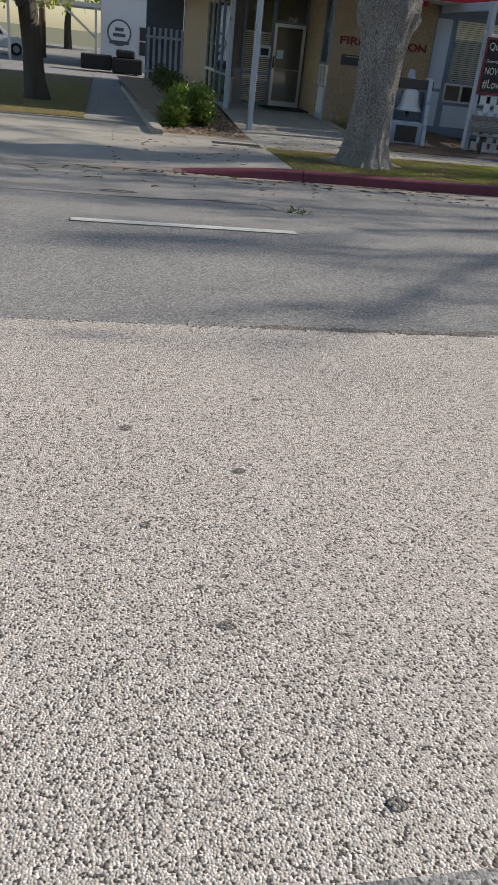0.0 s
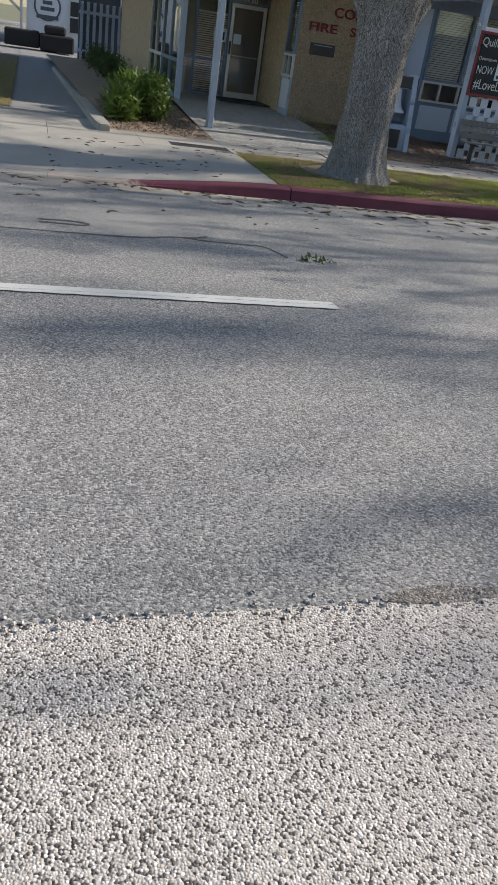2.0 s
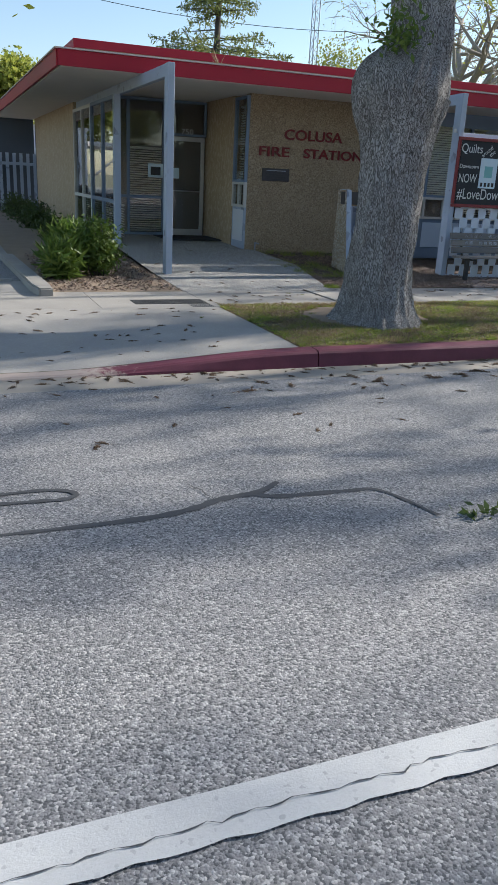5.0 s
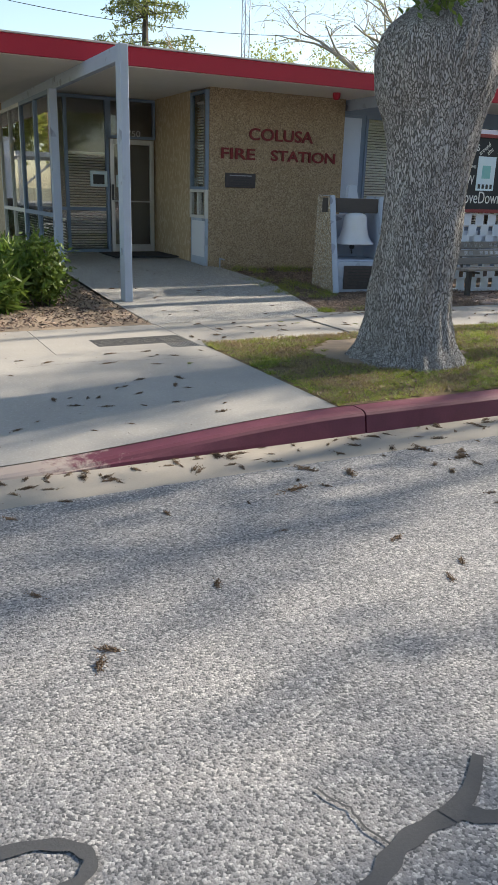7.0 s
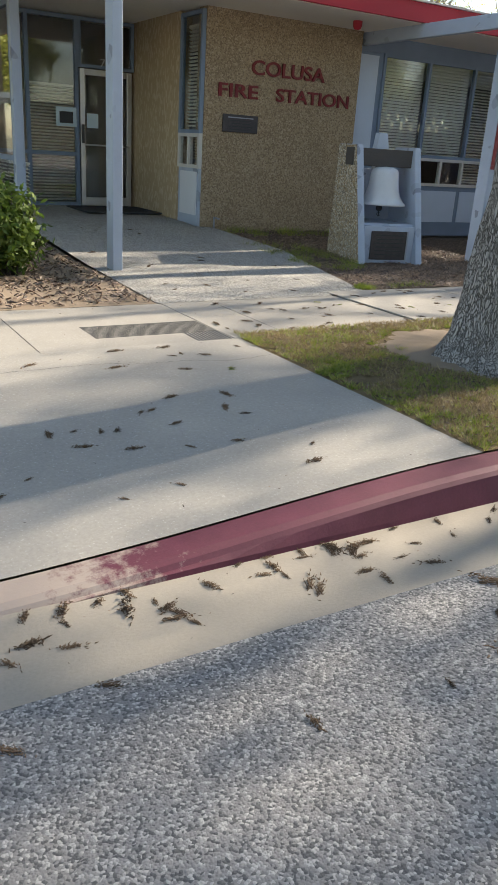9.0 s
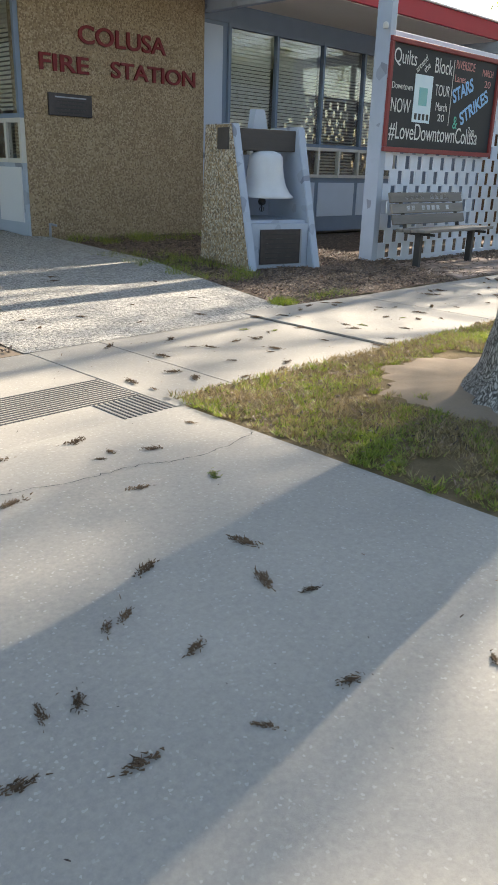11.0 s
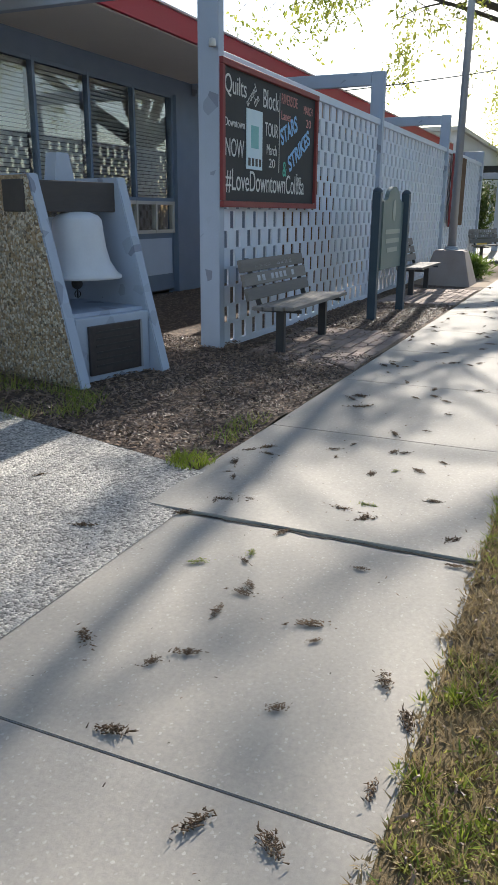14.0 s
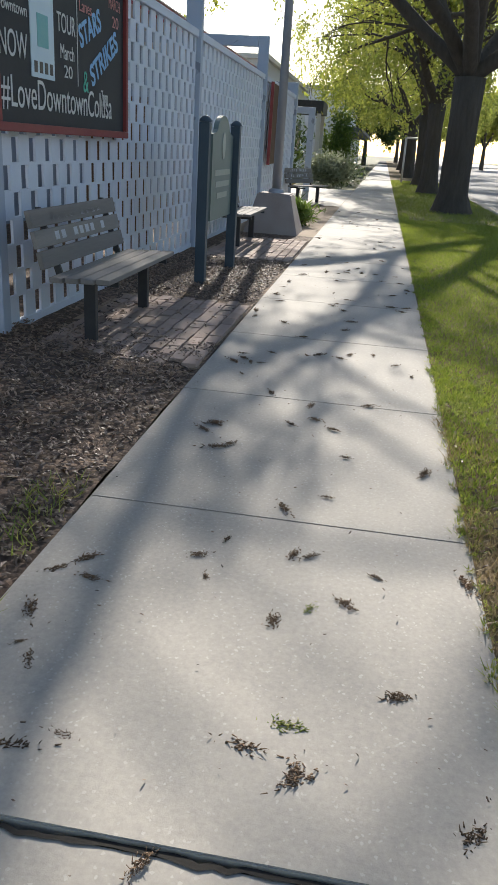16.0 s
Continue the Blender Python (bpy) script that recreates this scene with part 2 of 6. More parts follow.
BROWNWOOD = mat("brown_fence_wood", (0.16, 0.085, 0.045), (0.11, 0.06, 0.032), 0.8, 5, 60, 0.3, stretch=(1, 1, 0.2), rand=0.15)
CHALKBOARD = mat("chalkboard", (0.025, 0.028, 0.032), (0.04, 0.042, 0.046), 0.7, 2.5, 40, 0.1)
CHALK = mat("chalk_white", (0.75, 0.75, 0.73), (0.6, 0.6, 0.58), 0.9, 30, 200, 0.1)
CHALKBLUE = mat("chalk_blue", (0.32, 0.55, 0.80), (0.28, 0.48, 0.72), 0.9, 30, 200, 0.1)
CHALKGREEN = mat("chalk_green", (0.15, 0.55, 0.42), (0.12, 0.45, 0.35), 0.9, 30, 200, 0.1)
CHALKPINK = mat("chalk_pink", (0.62, 0.30, 0.28), (0.5, 0.25, 0.23), 0.9, 30, 200, 0.1)
PAPER = mat("paper", (0.68, 0.78, 0.82), (0.58, 0.72, 0.80), 0.7, 6, 60, 0.05)
TEAL = mat("teal_print", (0.16, 0.42, 0.45), (0.3, 0.55, 0.5), 0.7, 6, 60, 0.05)
LETTERRED = mat("letter_red", (0.19, 0.015, 0.018), (0.15, 0.013, 0.015), 0.5, 10, 80, 0.1)
SIGNGREEN = mat("sign_green", (0.15, 0.20, 0.19), (0.12, 0.165, 0.16), 0.5, 4, 60, 0.15)
SIGNPOST = mat("sign_post_paint", (0.035, 0.06, 0.085), (0.05, 0.075, 0.10), 0.5, 6, 60, 0.2)
SIGNPALE = mat("sign_pale", (0.36, 0.39, 0.36), (0.30, 0.33, 0.30), 0.6, 10, 60, 0.1)
BRICK = mat("paving_brick", (0.36, 0.27, 0.22), (0.27, 0.20, 0.17), 0.9, 8, 90, 0.5, rand=0.22)
MULCHSOIL = mat("mulch_soil", (0.11, 0.075, 0.055), (0.07, 0.048, 0.036), 0.95, 5, 45, 1.0, spots=(0.22, 0.15, 0.105), spot_scale=38, spot_at=0.72, dist=0.015, grain=0.5)
DIRT = mat("dirt", (0.33, 0.25, 0.18), (0.24, 0.18, 0.125), 0.95, 3, 60, 0.7, dist=0.008)
LAWN = mat("lawn_soil", (0.12, 0.095, 0.05), (0.24, 0.175, 0.105), 0.95, 5.0, 70, 1.0, dist=0.02, spec=0.1, contrast=1.4)
GROUND = mat("far_ground", (0.20, 0.18, 0.13), (0.14, 0.15, 0.07), 0.95, 0.15, 3, 0.3)
BARK = barkmat("bark", (0.50, 0.48, 0.46), (0.31, 0.287, 0.268), (0.085, 0.074, 0.066), 36.0)
DARKBARK = mat("dark_bark", (0.10, 0.085, 0.07), (0.055, 0.047, 0.04), 0.95, 5, 28, 1.0, stretch=(2.2, 2.2, 0.35), dist=0.05)
WHITEWALL = mat("white_stucco", (0.68, 0.69, 0.72), (0.62, 0.63, 0.67), 0.8, 1.5, 40, 0.2)
GREYWALL = mat("slate_wall", (0.10, 0.115, 0.14), (0.085, 0.10, 0.12), 0.8, 2, 40, 0.2)
ROOFING = mat("roofing", (0.3, 0.29, 0.28), (0.22, 0.21, 0.2), 0.95, 3, 60, 0.4)
CARWHITE = mat("car_paint_white", (0.72, 0.73, 0.75), (0.68, 0.69, 0.71), 0.25, 2, 40, 0.02)
CARDARK = mat("car_paint_dark", (0.05, 0.055, 0.065), (0.045, 0.05, 0.06), 0.25, 2, 40, 0.02)
TWIG = mat("pale_twig", (0.36, 0.32, 0.26), (0.24, 0.21, 0.17), 0.9, 6, 50, 0.3)
RUBBER = mat("rubber", (0.02, 0.02, 0.022), (0.03, 0.03, 0.03), 0.85, 12, 90, 0.3)
STEEL = mat("galvanised_steel", (0.36, 0.38, 0.42), (0.30, 0.32, 0.36), 0.45, 8, 80, 0.15, metal=0.5)
WOODPOLE = mat("pole_wood", (0.20, 0.14, 0.10), (0.14, 0.10, 0.075), 0.9, 5, 50, 0.4, stretch=(2, 2, 0.2))
YELLOWPAINT = mat("yellow_paint", (0.70, 0.45, 0.06), (0.6, 0.38, 0.05), 0.7, 6, 60, 0.3)
LITTER = mat("dry_litter", (0.20, 0.13, 0.08), (0.10, 0.066, 0.042), 0.95, 30, 120, 0.4, rand=0.35)
LEAF = leafmat("spring_leaf", (0.24, 0.29, 0.045), (0.40, 0.40, 0.08), 0.45)
LEAFDARK = leafmat("dark_leaf", (0.045, 0.075, 0.018), (0.09, 0.125, 0.03), 0.3)
LEAFBUSH = leafmat("bush_leaf", (0.07, 0.13, 0.02), (0.16, 0.22, 0.04), 0.35)
LEAFCEDAR = leafmat("cedar_needle", (0.08, 0.12, 0.04), (0.26, 0.27, 0.06), 0.4)
LEAFPALE = leafmat("pale_shrub_leaf", (0.25, 0.28, 0.17), (0.34, 0.36, 0.24), 0.3)
GRASS = leafmat("grass_blade", (0.15, 0.23, 0.035), (0.42, 0.40, 0.11), 0.45)
GRASSGREEN = leafmat("green_grass_blade", (0.13, 0.20, 0.02), (0.36, 0.40, 0.06), 0.45)
DRYGRASS = leafmat("dry_grass_blade", (0.40, 0.31, 0.16), (0.22, 0.16, 0.08), 0.3)
CHIPS = leafmat("bark_chip", (0.045, 0.028, 0.02), (0.33, 0.225, 0.16), 0.02)
PEBBLES = leafmat("pebble", (0.10, 0.075, 0.052), (0.66, 0.60, 0.50), 0.02)


# ---- building blocks ----
def bx(bm, x0, x1, y0, y1, z0, z1, bev=0.0):
    vs = [bm.verts.new(p) for p in ((x0, y0, z0), (x1, y0, z0), (x1, y1, z0), (x0, y1, z0), (x0, y0, z1), (x1, y0, z1), (x1, y1, z1), (x0, y1, z1))]
    fs = [bm.faces.new([vs[i] for i in f]) for f in ((3, 2, 1, 0), (4, 5, 6, 7), (0, 1, 5, 4), (1, 2, 6, 5), (2, 3, 7, 6), (3, 0, 4, 7))]
    if bev:
        es = list({e for f in fs for e in f.edges})
        bmesh.ops.bevel(bm, geom=es, offset=bev, segments=2, affect="EDGES", profile=0.5)
    return bm


def box(*a, bev=0.0):
    return bx(bmesh.new(), *a, bev=bev)


def tube(bm, p, q, r0, r1=None, n=10, caps=True):
    """A tapered round bar from p to q."""
    p, q = Vector(p), Vector(q)
    r1 = r0 if r1 is None else r1
    d = (q - p).normalized()
    a = d.orthogonal().normalized()
    b = d.cross(a)
    rings = []
    for c, r in ((p, r0), (q, r1)):
        rings.append([bm.verts.new(c + (a * math.cos(2 * math.pi * i / n) + b * math.sin(2 * math.pi * i / n)) * r) for i in range(n)])
    for i in range(n):
        bm.faces.new((rings[0][i], rings[0][(i + 1) % n], rings[1][(i + 1) % n], rings[1][i])).smooth = True
    if caps:
        bm.faces.new(rings[0][::-1])
        bm.faces.new(rings[1])
    return bm


def lathe(bm, cx, cy, prof, n=32):
    rings = [[bm.verts.new((cx + r * math.cos(2 * math.pi * i / n), cy + r * math.sin(2 * math.pi * i / n), z)) for i in range(n)] for r, z in prof]
    for a, b in zip(rings, rings[1:]):
        for i in range(n):
            bm.faces.new((a[i], a[(i + 1) % n], b[(i + 1) % n], b[i])).smooth = True
    return bm


def prism(bm, pts, axis, v0, v1):
    """A flat outline drawn in two axes, drawn out along the third."""
    def at(p, v):
        return {"x": (v, p[0], p[1]), "y": (p[0], v, p[1]), "z": (p[0], p[1], v)}[axis]
    a = [bm.verts.new(at(p, v0)) for p in pts]
    b = [bm.verts.new(at(p, v1)) for p in pts]
    bm.faces.new(a)
    bm.faces.new(b[::-1])
    for i in range(len(pts)):
        j = (i + 1) % len(pts)
        bm.faces.new((a[j], a[i], b[i], b[j]))
    bmesh.ops.recalc_face_normals(bm, faces=bm.faces)
    return bm


def sheet(x0, x1, y0, y1, fz, nx, ny):
    bm = bmesh.new()
    g = [[bm.verts.new((x0 + (x1 - x0) * i / nx, y0 + (y1 - y0) * j / ny, 0)) for j in range(ny + 1)] for i in range(nx + 1)]
    for row in g:
        for v in row:
            v.co.z = fz(v.co.x, v.co.y)
    for i in range(nx):
        for j in range(ny):
            bm.faces.new((g[i][j], g[i + 1][j], g[i + 1][j + 1], g[i][j + 1])).smooth = True
    return bm


def solid(name, bm, material, label, category="", kind="structure", group=""):
    me = bpy.data.meshes.new(name)
    bm.to_mesh(me)
    bm.free()
    me.materials.append(material)
    return tagged(new(name, me), label, category or name.replace("_", " "), group, kind)


def thing(name, at, label, category, group="", kind=""):
    ob = new(name)
    ob.location = at
    ob.empty_display_size = 0.1
    return tagged(ob, label, category, group, kind)


def origin(ob):
    v = Vector((0, 0, 0))
    while ob:
        v += ob.location
        ob = ob.parent
    return v


def part(name, bm, material, parent, label="", kind=""):
    """One mesh under a thing or a part, drawn in the world's metres."""
    o = origin(parent)
    me = bpy.data.meshes.new(name)
    bmesh.ops.translate(bm, vec=-o, verts=bm.verts)
    bm.to_mesh(me)
    bm.free()
    me.materials.append(material)
    ob = new(name, me)
    ob.parent = parent
    return tagged(ob, label, kind=kind)


def piece(name, me, parent, at, rot=(0, 0, 0), scale=(1, 1, 1)):
    """One more object on a shared mesh, under the thing that it belongs to."""
    ob = new(name, me)
    ob.parent = parent
    ob.location = Vector(at) - origin(parent)
    ob.rotation_euler, ob.scale = rot, scale
    return ob


def mesh_of(bm, material, name):
    me = bpy.data.meshes.new(name)
    bm.to_mesh(me)
    bm.free()
    me.materials.append(material)
    return me


def raw(name, verts, faces, material, smooth=False):
    me = bpy.data.meshes.new(name)
    me.from_pydata(verts, [], faces)
    me.materials.append(material)
    return me


def lettering(s, size, material, depth=0.0, name="lettering", width=None, shear=0.0, bold=0.0):
    """A mesh of the words, standing in the xz plane, facing -y, from the left end of the base line."""
    cu = bpy.data.curves.new(name, "FONT")
    cu.body, cu.size, cu.extrude, cu.shear, cu.offset = s, size, depth, shear, bold
    tmp = new("tmp", cu)
    bpy.context.view_layer.update()
    me = bpy.data.meshes.new_from_object(tmp.evaluated_get(bpy.context.evaluated_depsgraph_get()))
    bpy.data.objects.remove(tmp)
    xs = [v.co.x for v in me.vertices]
    k = width / (max(xs) - min(xs)) if width else 1.0
    x0 = min(xs)
    for v in me.vertices:
        x, y, z = v.co
        v.co = ((x - x0) * k, -z, y)
    me.name = name
    me.materials.clear()
    me.materials.append(material)
    return me


def words(name, s, size, material, parent, at, width=None, depth=0.001, rot=0.0, shear=0.0, bold=0.0):
    me = lettering(s, size, material, depth, name, width, shear, bold)
    ob = new(name, me)
    ob.parent = parent
    ob.location = Vector(at) - origin(parent)
    ob.rotation_euler = (0, -radians(rot), 0)
    return ob


rng = random.Random(7)
npr = np.random.default_rng(11)


# ---- ground, road, pavement ----
PROFILE = [(-60, -0.05), (-20, 0.2), (-8, 0.40), (-0.3, 0.33), (4.3, 0.19), (7.5, 0.13), (11.6, -0.10), (12.4, -0.145), (12.9, -0.165)]


def road_z(y):
    return float(np.interp(y, [p[0] for p in PROFILE], [p[1] for p in PROFILE]))


solid("ground", sheet(-500, 700, -500, 700, lambda x, y: -0.42, 4, 4), GROUND, "flat dry open ground reaching the horizon", "ground")


def road_strip(name, x0, x1, y0, y1, material, label, lift=0.0, ny=8):
    return solid(name, sheet(x0, x1, y0, y1, lambda x, y: road_z(y) + lift, 6, ny), material, label, "road")


road_strip("road", -160, 330, 4.3, 12.4, ASPHALT, "worn grey asphalt street in dappled tree shade", ny=12)
road_strip("road_chip_seal", -160, 330, -20, 4.3, CHIPSEAL, "coarse pale chip-seal road surface in full sun", ny=16)
road_strip("gutter", -160, 330, 12.4, 12.9, GUTTER, "dusty pale concrete gutter along the kerb", ny=2)

# ragged lip of chip seal along the seam, and the tar run into it
_b = bmesh.new()
for i in range(700):
    x, y = rng.uniform(-4, 9), 4.3 + rng.gauss(0.0, 0.022)
    r = rng.uniform(0.004, 0.010)
    bmesh.ops.create_icosphere(_b, subdivisions=1, radius=r, matrix=pose(x, y, road_z(y) + r * 0.3))
solid("seam_stones", _b, CHIPSEAL, "loose pale stones along the seam of the chip seal", "gravel", kind="stuff")


def ribbon(name, pts, widths, material, label, lift=0.004, zf=None, category="road"):
    """A flat ribbon of changing width that follows the surface."""
    bm = bmesh.new()
    zf = zf or (lambda x, y: road_z(y))
    prev = None
    for i, (x, y) in enumerate(pts):
        a, b = pts[max(i - 1, 0)], pts[min(i + 1, len(pts) - 1)]
        d = Vector((b[0] - a[0], b[1] - a[1])).normalized()
        w = widths[i] / 2
        cur = [bm.verts.new((x - d.y * w, y + d.x * w, zf(x, y) + lift)), bm.verts.new((x + d.y * w, y - d.x * w, zf(x, y) + lift))]
        if prev:
            bm.faces.new((prev[0], prev[1], cur[1], cur[0]))
        prev = cur
    bmesh.ops.recalc_face_normals(bm, faces=bm.faces)
    for f in bm.faces:
        if f.normal.z < 0:
            f.normal_flip()
    return solid(name, bm, material, label, category)


def wander(a, b, n, amp, seed):
    r = random.Random(seed)
    out = []
    o = 0.0
    for i in range(n + 1):
        t = i / n
        o = o * 0.7 + r.gauss(0, amp)
        k = math.sin(math.pi * t)
        d = Vector((b[0] - a[0], b[1] - a[1])).normalized()
        out.append((a[0] + (b[0] - a[0]) * t - d.y * o * k, a[1] + (b[1] - a[1]) * t + d.x * o * k))
    return out


_p = wander((1.15, 4.31), (7.0, 4.40), 60, 0.02, 1)
ribbon("tar_seam", _p, [0.02 + 0.07 * abs(math.sin(i * 0.7)) for i in range(len(_p))], OILSTAIN, "dark tar run along the seam of the road")
def smooth(pts, n=8):
    """A rounded line through a few points."""
    out = []
    P = [pts[0], *pts, pts[-1]]
    for a, b, c, d in zip(P, P[1:], P[2:], P[3:]):
        for k in range(n):
            t = k / n
            out.append(tuple(0.5 * (2 * b[q] + (c[q] - a[q]) * t + (2 * a[q] - 5 * b[q] + 4 * c[q] - d[q]) * t * t + (3 * b[q] - a[q] - 3 * c[q] + d[q]) * t ** 3) for q in (0, 1)))
    return out + [pts[-1]]


_p = smooth([(-2.4, 9.5), (-1.0, 9.42), (0.05, 9.40), (0.47, 9.39), (0.9, 9.40), (1.14, 9.46), (1.30, 9.54), (1.48, 9.56), (1.62, 9.49), (2.0, 9.46), (2.19, 9.41), (2.28, 9.0)])
ribbon("tar_crack", _p, [float(np.interp(x, [-2.4, 0.3, 0.8, 1.9, 2.3], [0.02, 0.028, 0.055, 0.05, 0.022])) * (1 + 0.18 * math.sin(i * 1.3)) for i, (x, y) in enumerate(_p)], TAR, "dark tar-sealed crack across the asphalt")
_p = smooth([(1.46, 9.56), (1.58, 9.61), (1.70, 9.71)])
ribbon("tar_crack", _p, [0.06 * (1 - 0.5 * i / len(_p)) for i in range(len(_p))], TAR, "short tar-sealed branch of the crack", lift=0.0055)
_p = wander((1.21, 9.80), (1.27, 9.55), 14, 0.008, 4)
ribbon("road_crack", _p, [0.007] * len(_p), TAR, "thin crack running into the tar seam", lift=0.007)
_p = smooth([(0.15, 9.93), (0.43, 9.945), (0.56, 9.90), (0.60, 9.83), (0.54, 9.775), (0.4, 9.785), (0.15, 9.80)])
ribbon("tar_crack", _p, [0.036 + 0.006 * math.sin(i) for i in range(len(_p))], TAR, "looped dark tar-sealed crack in the asphalt", lift=0.006)


def stain(x, y, r, seed):
    """An irregular flat stain on the road."""
    bm = bmesh.new()
    k = [1 + 0.45 * noise.noise((math.cos(a * 0.2618) * 1.6 + seed, math.sin(a * 0.2618) * 1.6, seed)) + 0.25 * noise.noise((math.cos(a * 0.2618) * 5, math.sin(a * 0.2618) * 5, seed)) for a in range(24)]
    bm.faces.new([bm.verts.new((x + r * q * math.cos(a * 0.2618), y + 0.8 * r * q * math.sin(a * 0.2618), road_z(y) + 0.004)) for a, q in enumerate(k)])
    return solid("oil_stain", bm, OILSTAIN, "small dark oil stain on the chip seal", "stain", group="oil stains on the road")


for i, (x, y, r) in enumerate(((0.56, 1.40, 0.022), (0.86, 0.76, 0.024), (0.59, 1.64, 0.012), (0.35, 1.95, 0.02), (0.75, 2.35, 0.025), (0.3, 2.75, 0.03), (0.95, 3.1, 0.022), (-0.2, 2.3, 0.02))):
    stain(x, y, r, i + 1)
solid("asphalt_patch", sheet(0.5, 2.2, -0.2, 0.585, lambda x, y: road_z(y) + 0.005, 4, 2), ASPHALT, "grey asphalt repair patch in the chip seal", "road")
for k, (a, b) in enumerate((((1.15, 6.88), (6.0, 6.85)),)):
    _p = wander(a, b, 60, 0.025, 20 + k)
    ribbon("road_crack", _p, [0.0035 + 0.002 * math.sin(i * 2.1) for i in range(len(_p))], TAR, "thin wandering crack in the asphalt")

# dashed lane lines, with the crack that runs along the near one
for i, x0 in enumerate((-0.12, 12.0, 24.2, 36.4, 48.6, -12.3)):
    _b = bmesh.new()
    n = 30
    x1 = x0 + (2.28 if i == 0 else 3.05)
    for j in range(n):
        xa, xb = x0 + (x1 - x0) * j / n, x0 + (x1 - x0) * (j + 1) / n
        e = 0.006 * math.sin(j * 2.3)
        vs = [_b.verts.new((x, y, road_z(y) + 0.005)) for x, y in ((xa, 7.385 + e), (xb, 7.385 + 0.006 * math.sin(j * 2.3 + 2.3)), (xb, 7.545), (xa, 7.545))]
        _b.faces.new(vs)
    solid("lane_line", _b, LINEPAINT, "worn white painted lane line on the asphalt", "road marking", group="lane lines")
_p = wander((-0.5, 7.425), (2.4, 7.47), 90, 0.006, 31)
ribbon("road_crack", _p, [0.0035 + 0.0025 * math.sin(i * 1.7) for i in range(len(_p))], TAR, "thin wandering crack through the lane line", lift=0.008)


def ease(t):
    t = min(max(t, 0.0), 1.0)
    return t * t * (3 - 2 * t)


def kerb_z(x):
    if x > 0.9:
        return -0.145 * (1 - ease((x - 0.7) / 2.75))
    return -0.145 * ease((x + 2.9) / 2.0)


def apron_z(x, y):
    return kerb_z(x) * (1 - ease((y - 13.0) / 2.6)) + 0.002


def kerb_run(name, x0, x1, material, label):
    bm = bmesh.new()
    n = max(4, int((x1 - x0) / 0.15)) if x1 - x0 < 12 else 20
    prev = None
    for i in range(n + 1):
        x = x0 + (x1 - x0) * i / n
        k = kerb_z(x)
        ring = [bm.verts.new((x, y, z)) for y, z in ((12.855, -0.2), (12.865, min(-0.14, k - 0.03)), (12.885, k - 0.03), (12.90, k - 0.012), (12.93, k), (13.06, k + 0.003), (13.075, k - 0.01), (13.075, -0.3))]
        if prev:
            for a in range(7):
                bm.faces.new((prev[a], ring[a], ring[a + 1], prev[a + 1]))
        else:
            bm.faces.new(ring[::-1])
        prev = ring
    bm.faces.new(prev)
    bmesh.ops.recalc_face_normals(bm, faces=bm.faces)
    return solid(name, bm, material, label, "kerb")


kerb_run("kerb_plain_west", -60, -3.0, KERBGREY, "dark shaded concrete kerb")
kerb_run("kerb_dropped", -2.994, 0.3, CONCRETE, "pale dropped concrete kerb at the driveway")
kerb_run("kerb_red_ramp", 0.303, 3.522, KERBRED, "faded red painted kerb ramping up beside the driveway")
kerb_run("kerb_red", 3.536, 9.6, KERBRED, "faded red painted kerb along the grass verge")
kerb_run("kerb_plain_east", 9.612, 200, KERBGREY, "grey concrete kerb along the street")

solid("driveway_apron", sheet(-9.0, 3.4, 13.077, 15.6, apron_z, 60, 14), CONCRETE, "pale concrete driveway apron with a hairline crack", "pavement")
_p = smooth([(3.38, 15.09), (3.12, 15.04), (2.91, 15.05), (2.75, 15.12), (2.53, 15.13), (2.1, 15.22), (1.4, 15.2)], 10)
_p = [(x + rng.gauss(0, 0.006), y + rng.gauss(0, 0.006)) for x, y in _p]
ribbon("apron_crack", _p, [0.0032 + 0.0015 * math.sin(i * 1.9) for i in range(len(_p))], TAR, "hairline crack across the concrete apron", lift=0.003, zf=apron_z, category="pavement")
solid("pavement_base", sheet(-60, 200, 15.6, 17.18, lambda x, y: -0.03, 4, 1), JOINT, "dark joints between the pavement slabs", "pavement")
solid("driveway", sheet(-0.25, 1.25, 18.15, 46, lambda x, y: 0.005, 2, 8), ASPHALT, "grey asphalt driveway beside the building", "driveway")
solid("parking_lot", sheet(-40, 12, 34.5, 95, lambda x, y: -0.01, 4, 4), ASPHALT, "grey asphalt yard behind the building", "parking lot")
solid("pavement_west", sheet(-40, 1.25, 17.0, 18.15, lambda x, y: 0.0, 20, 2), CONCRETE, "shaded concrete pavement beside the driveway", "pavement")
solid("lawn_west", sheet(-40, -0.25, 18.15, 34.5, lambda x, y: 0.03, 40, 20), LAWN, "mown green lawn beside the driveway", "lawn")
solid("lawn_edging", box(-8, 1.0, 18.10, 18.2, -0.02, 0.035), CONCRETE, "pale sunlit concrete edging strip", "edging")
solid("verge", sheet(3.392, 200, 13.076, 15.724, lambda x, y: 0.0 + 0.012 * noise.noise((x * 1.3, y * 1.3, 0)), 500, 14), LAWN, "grass verge between kerb and pavement", "verge")


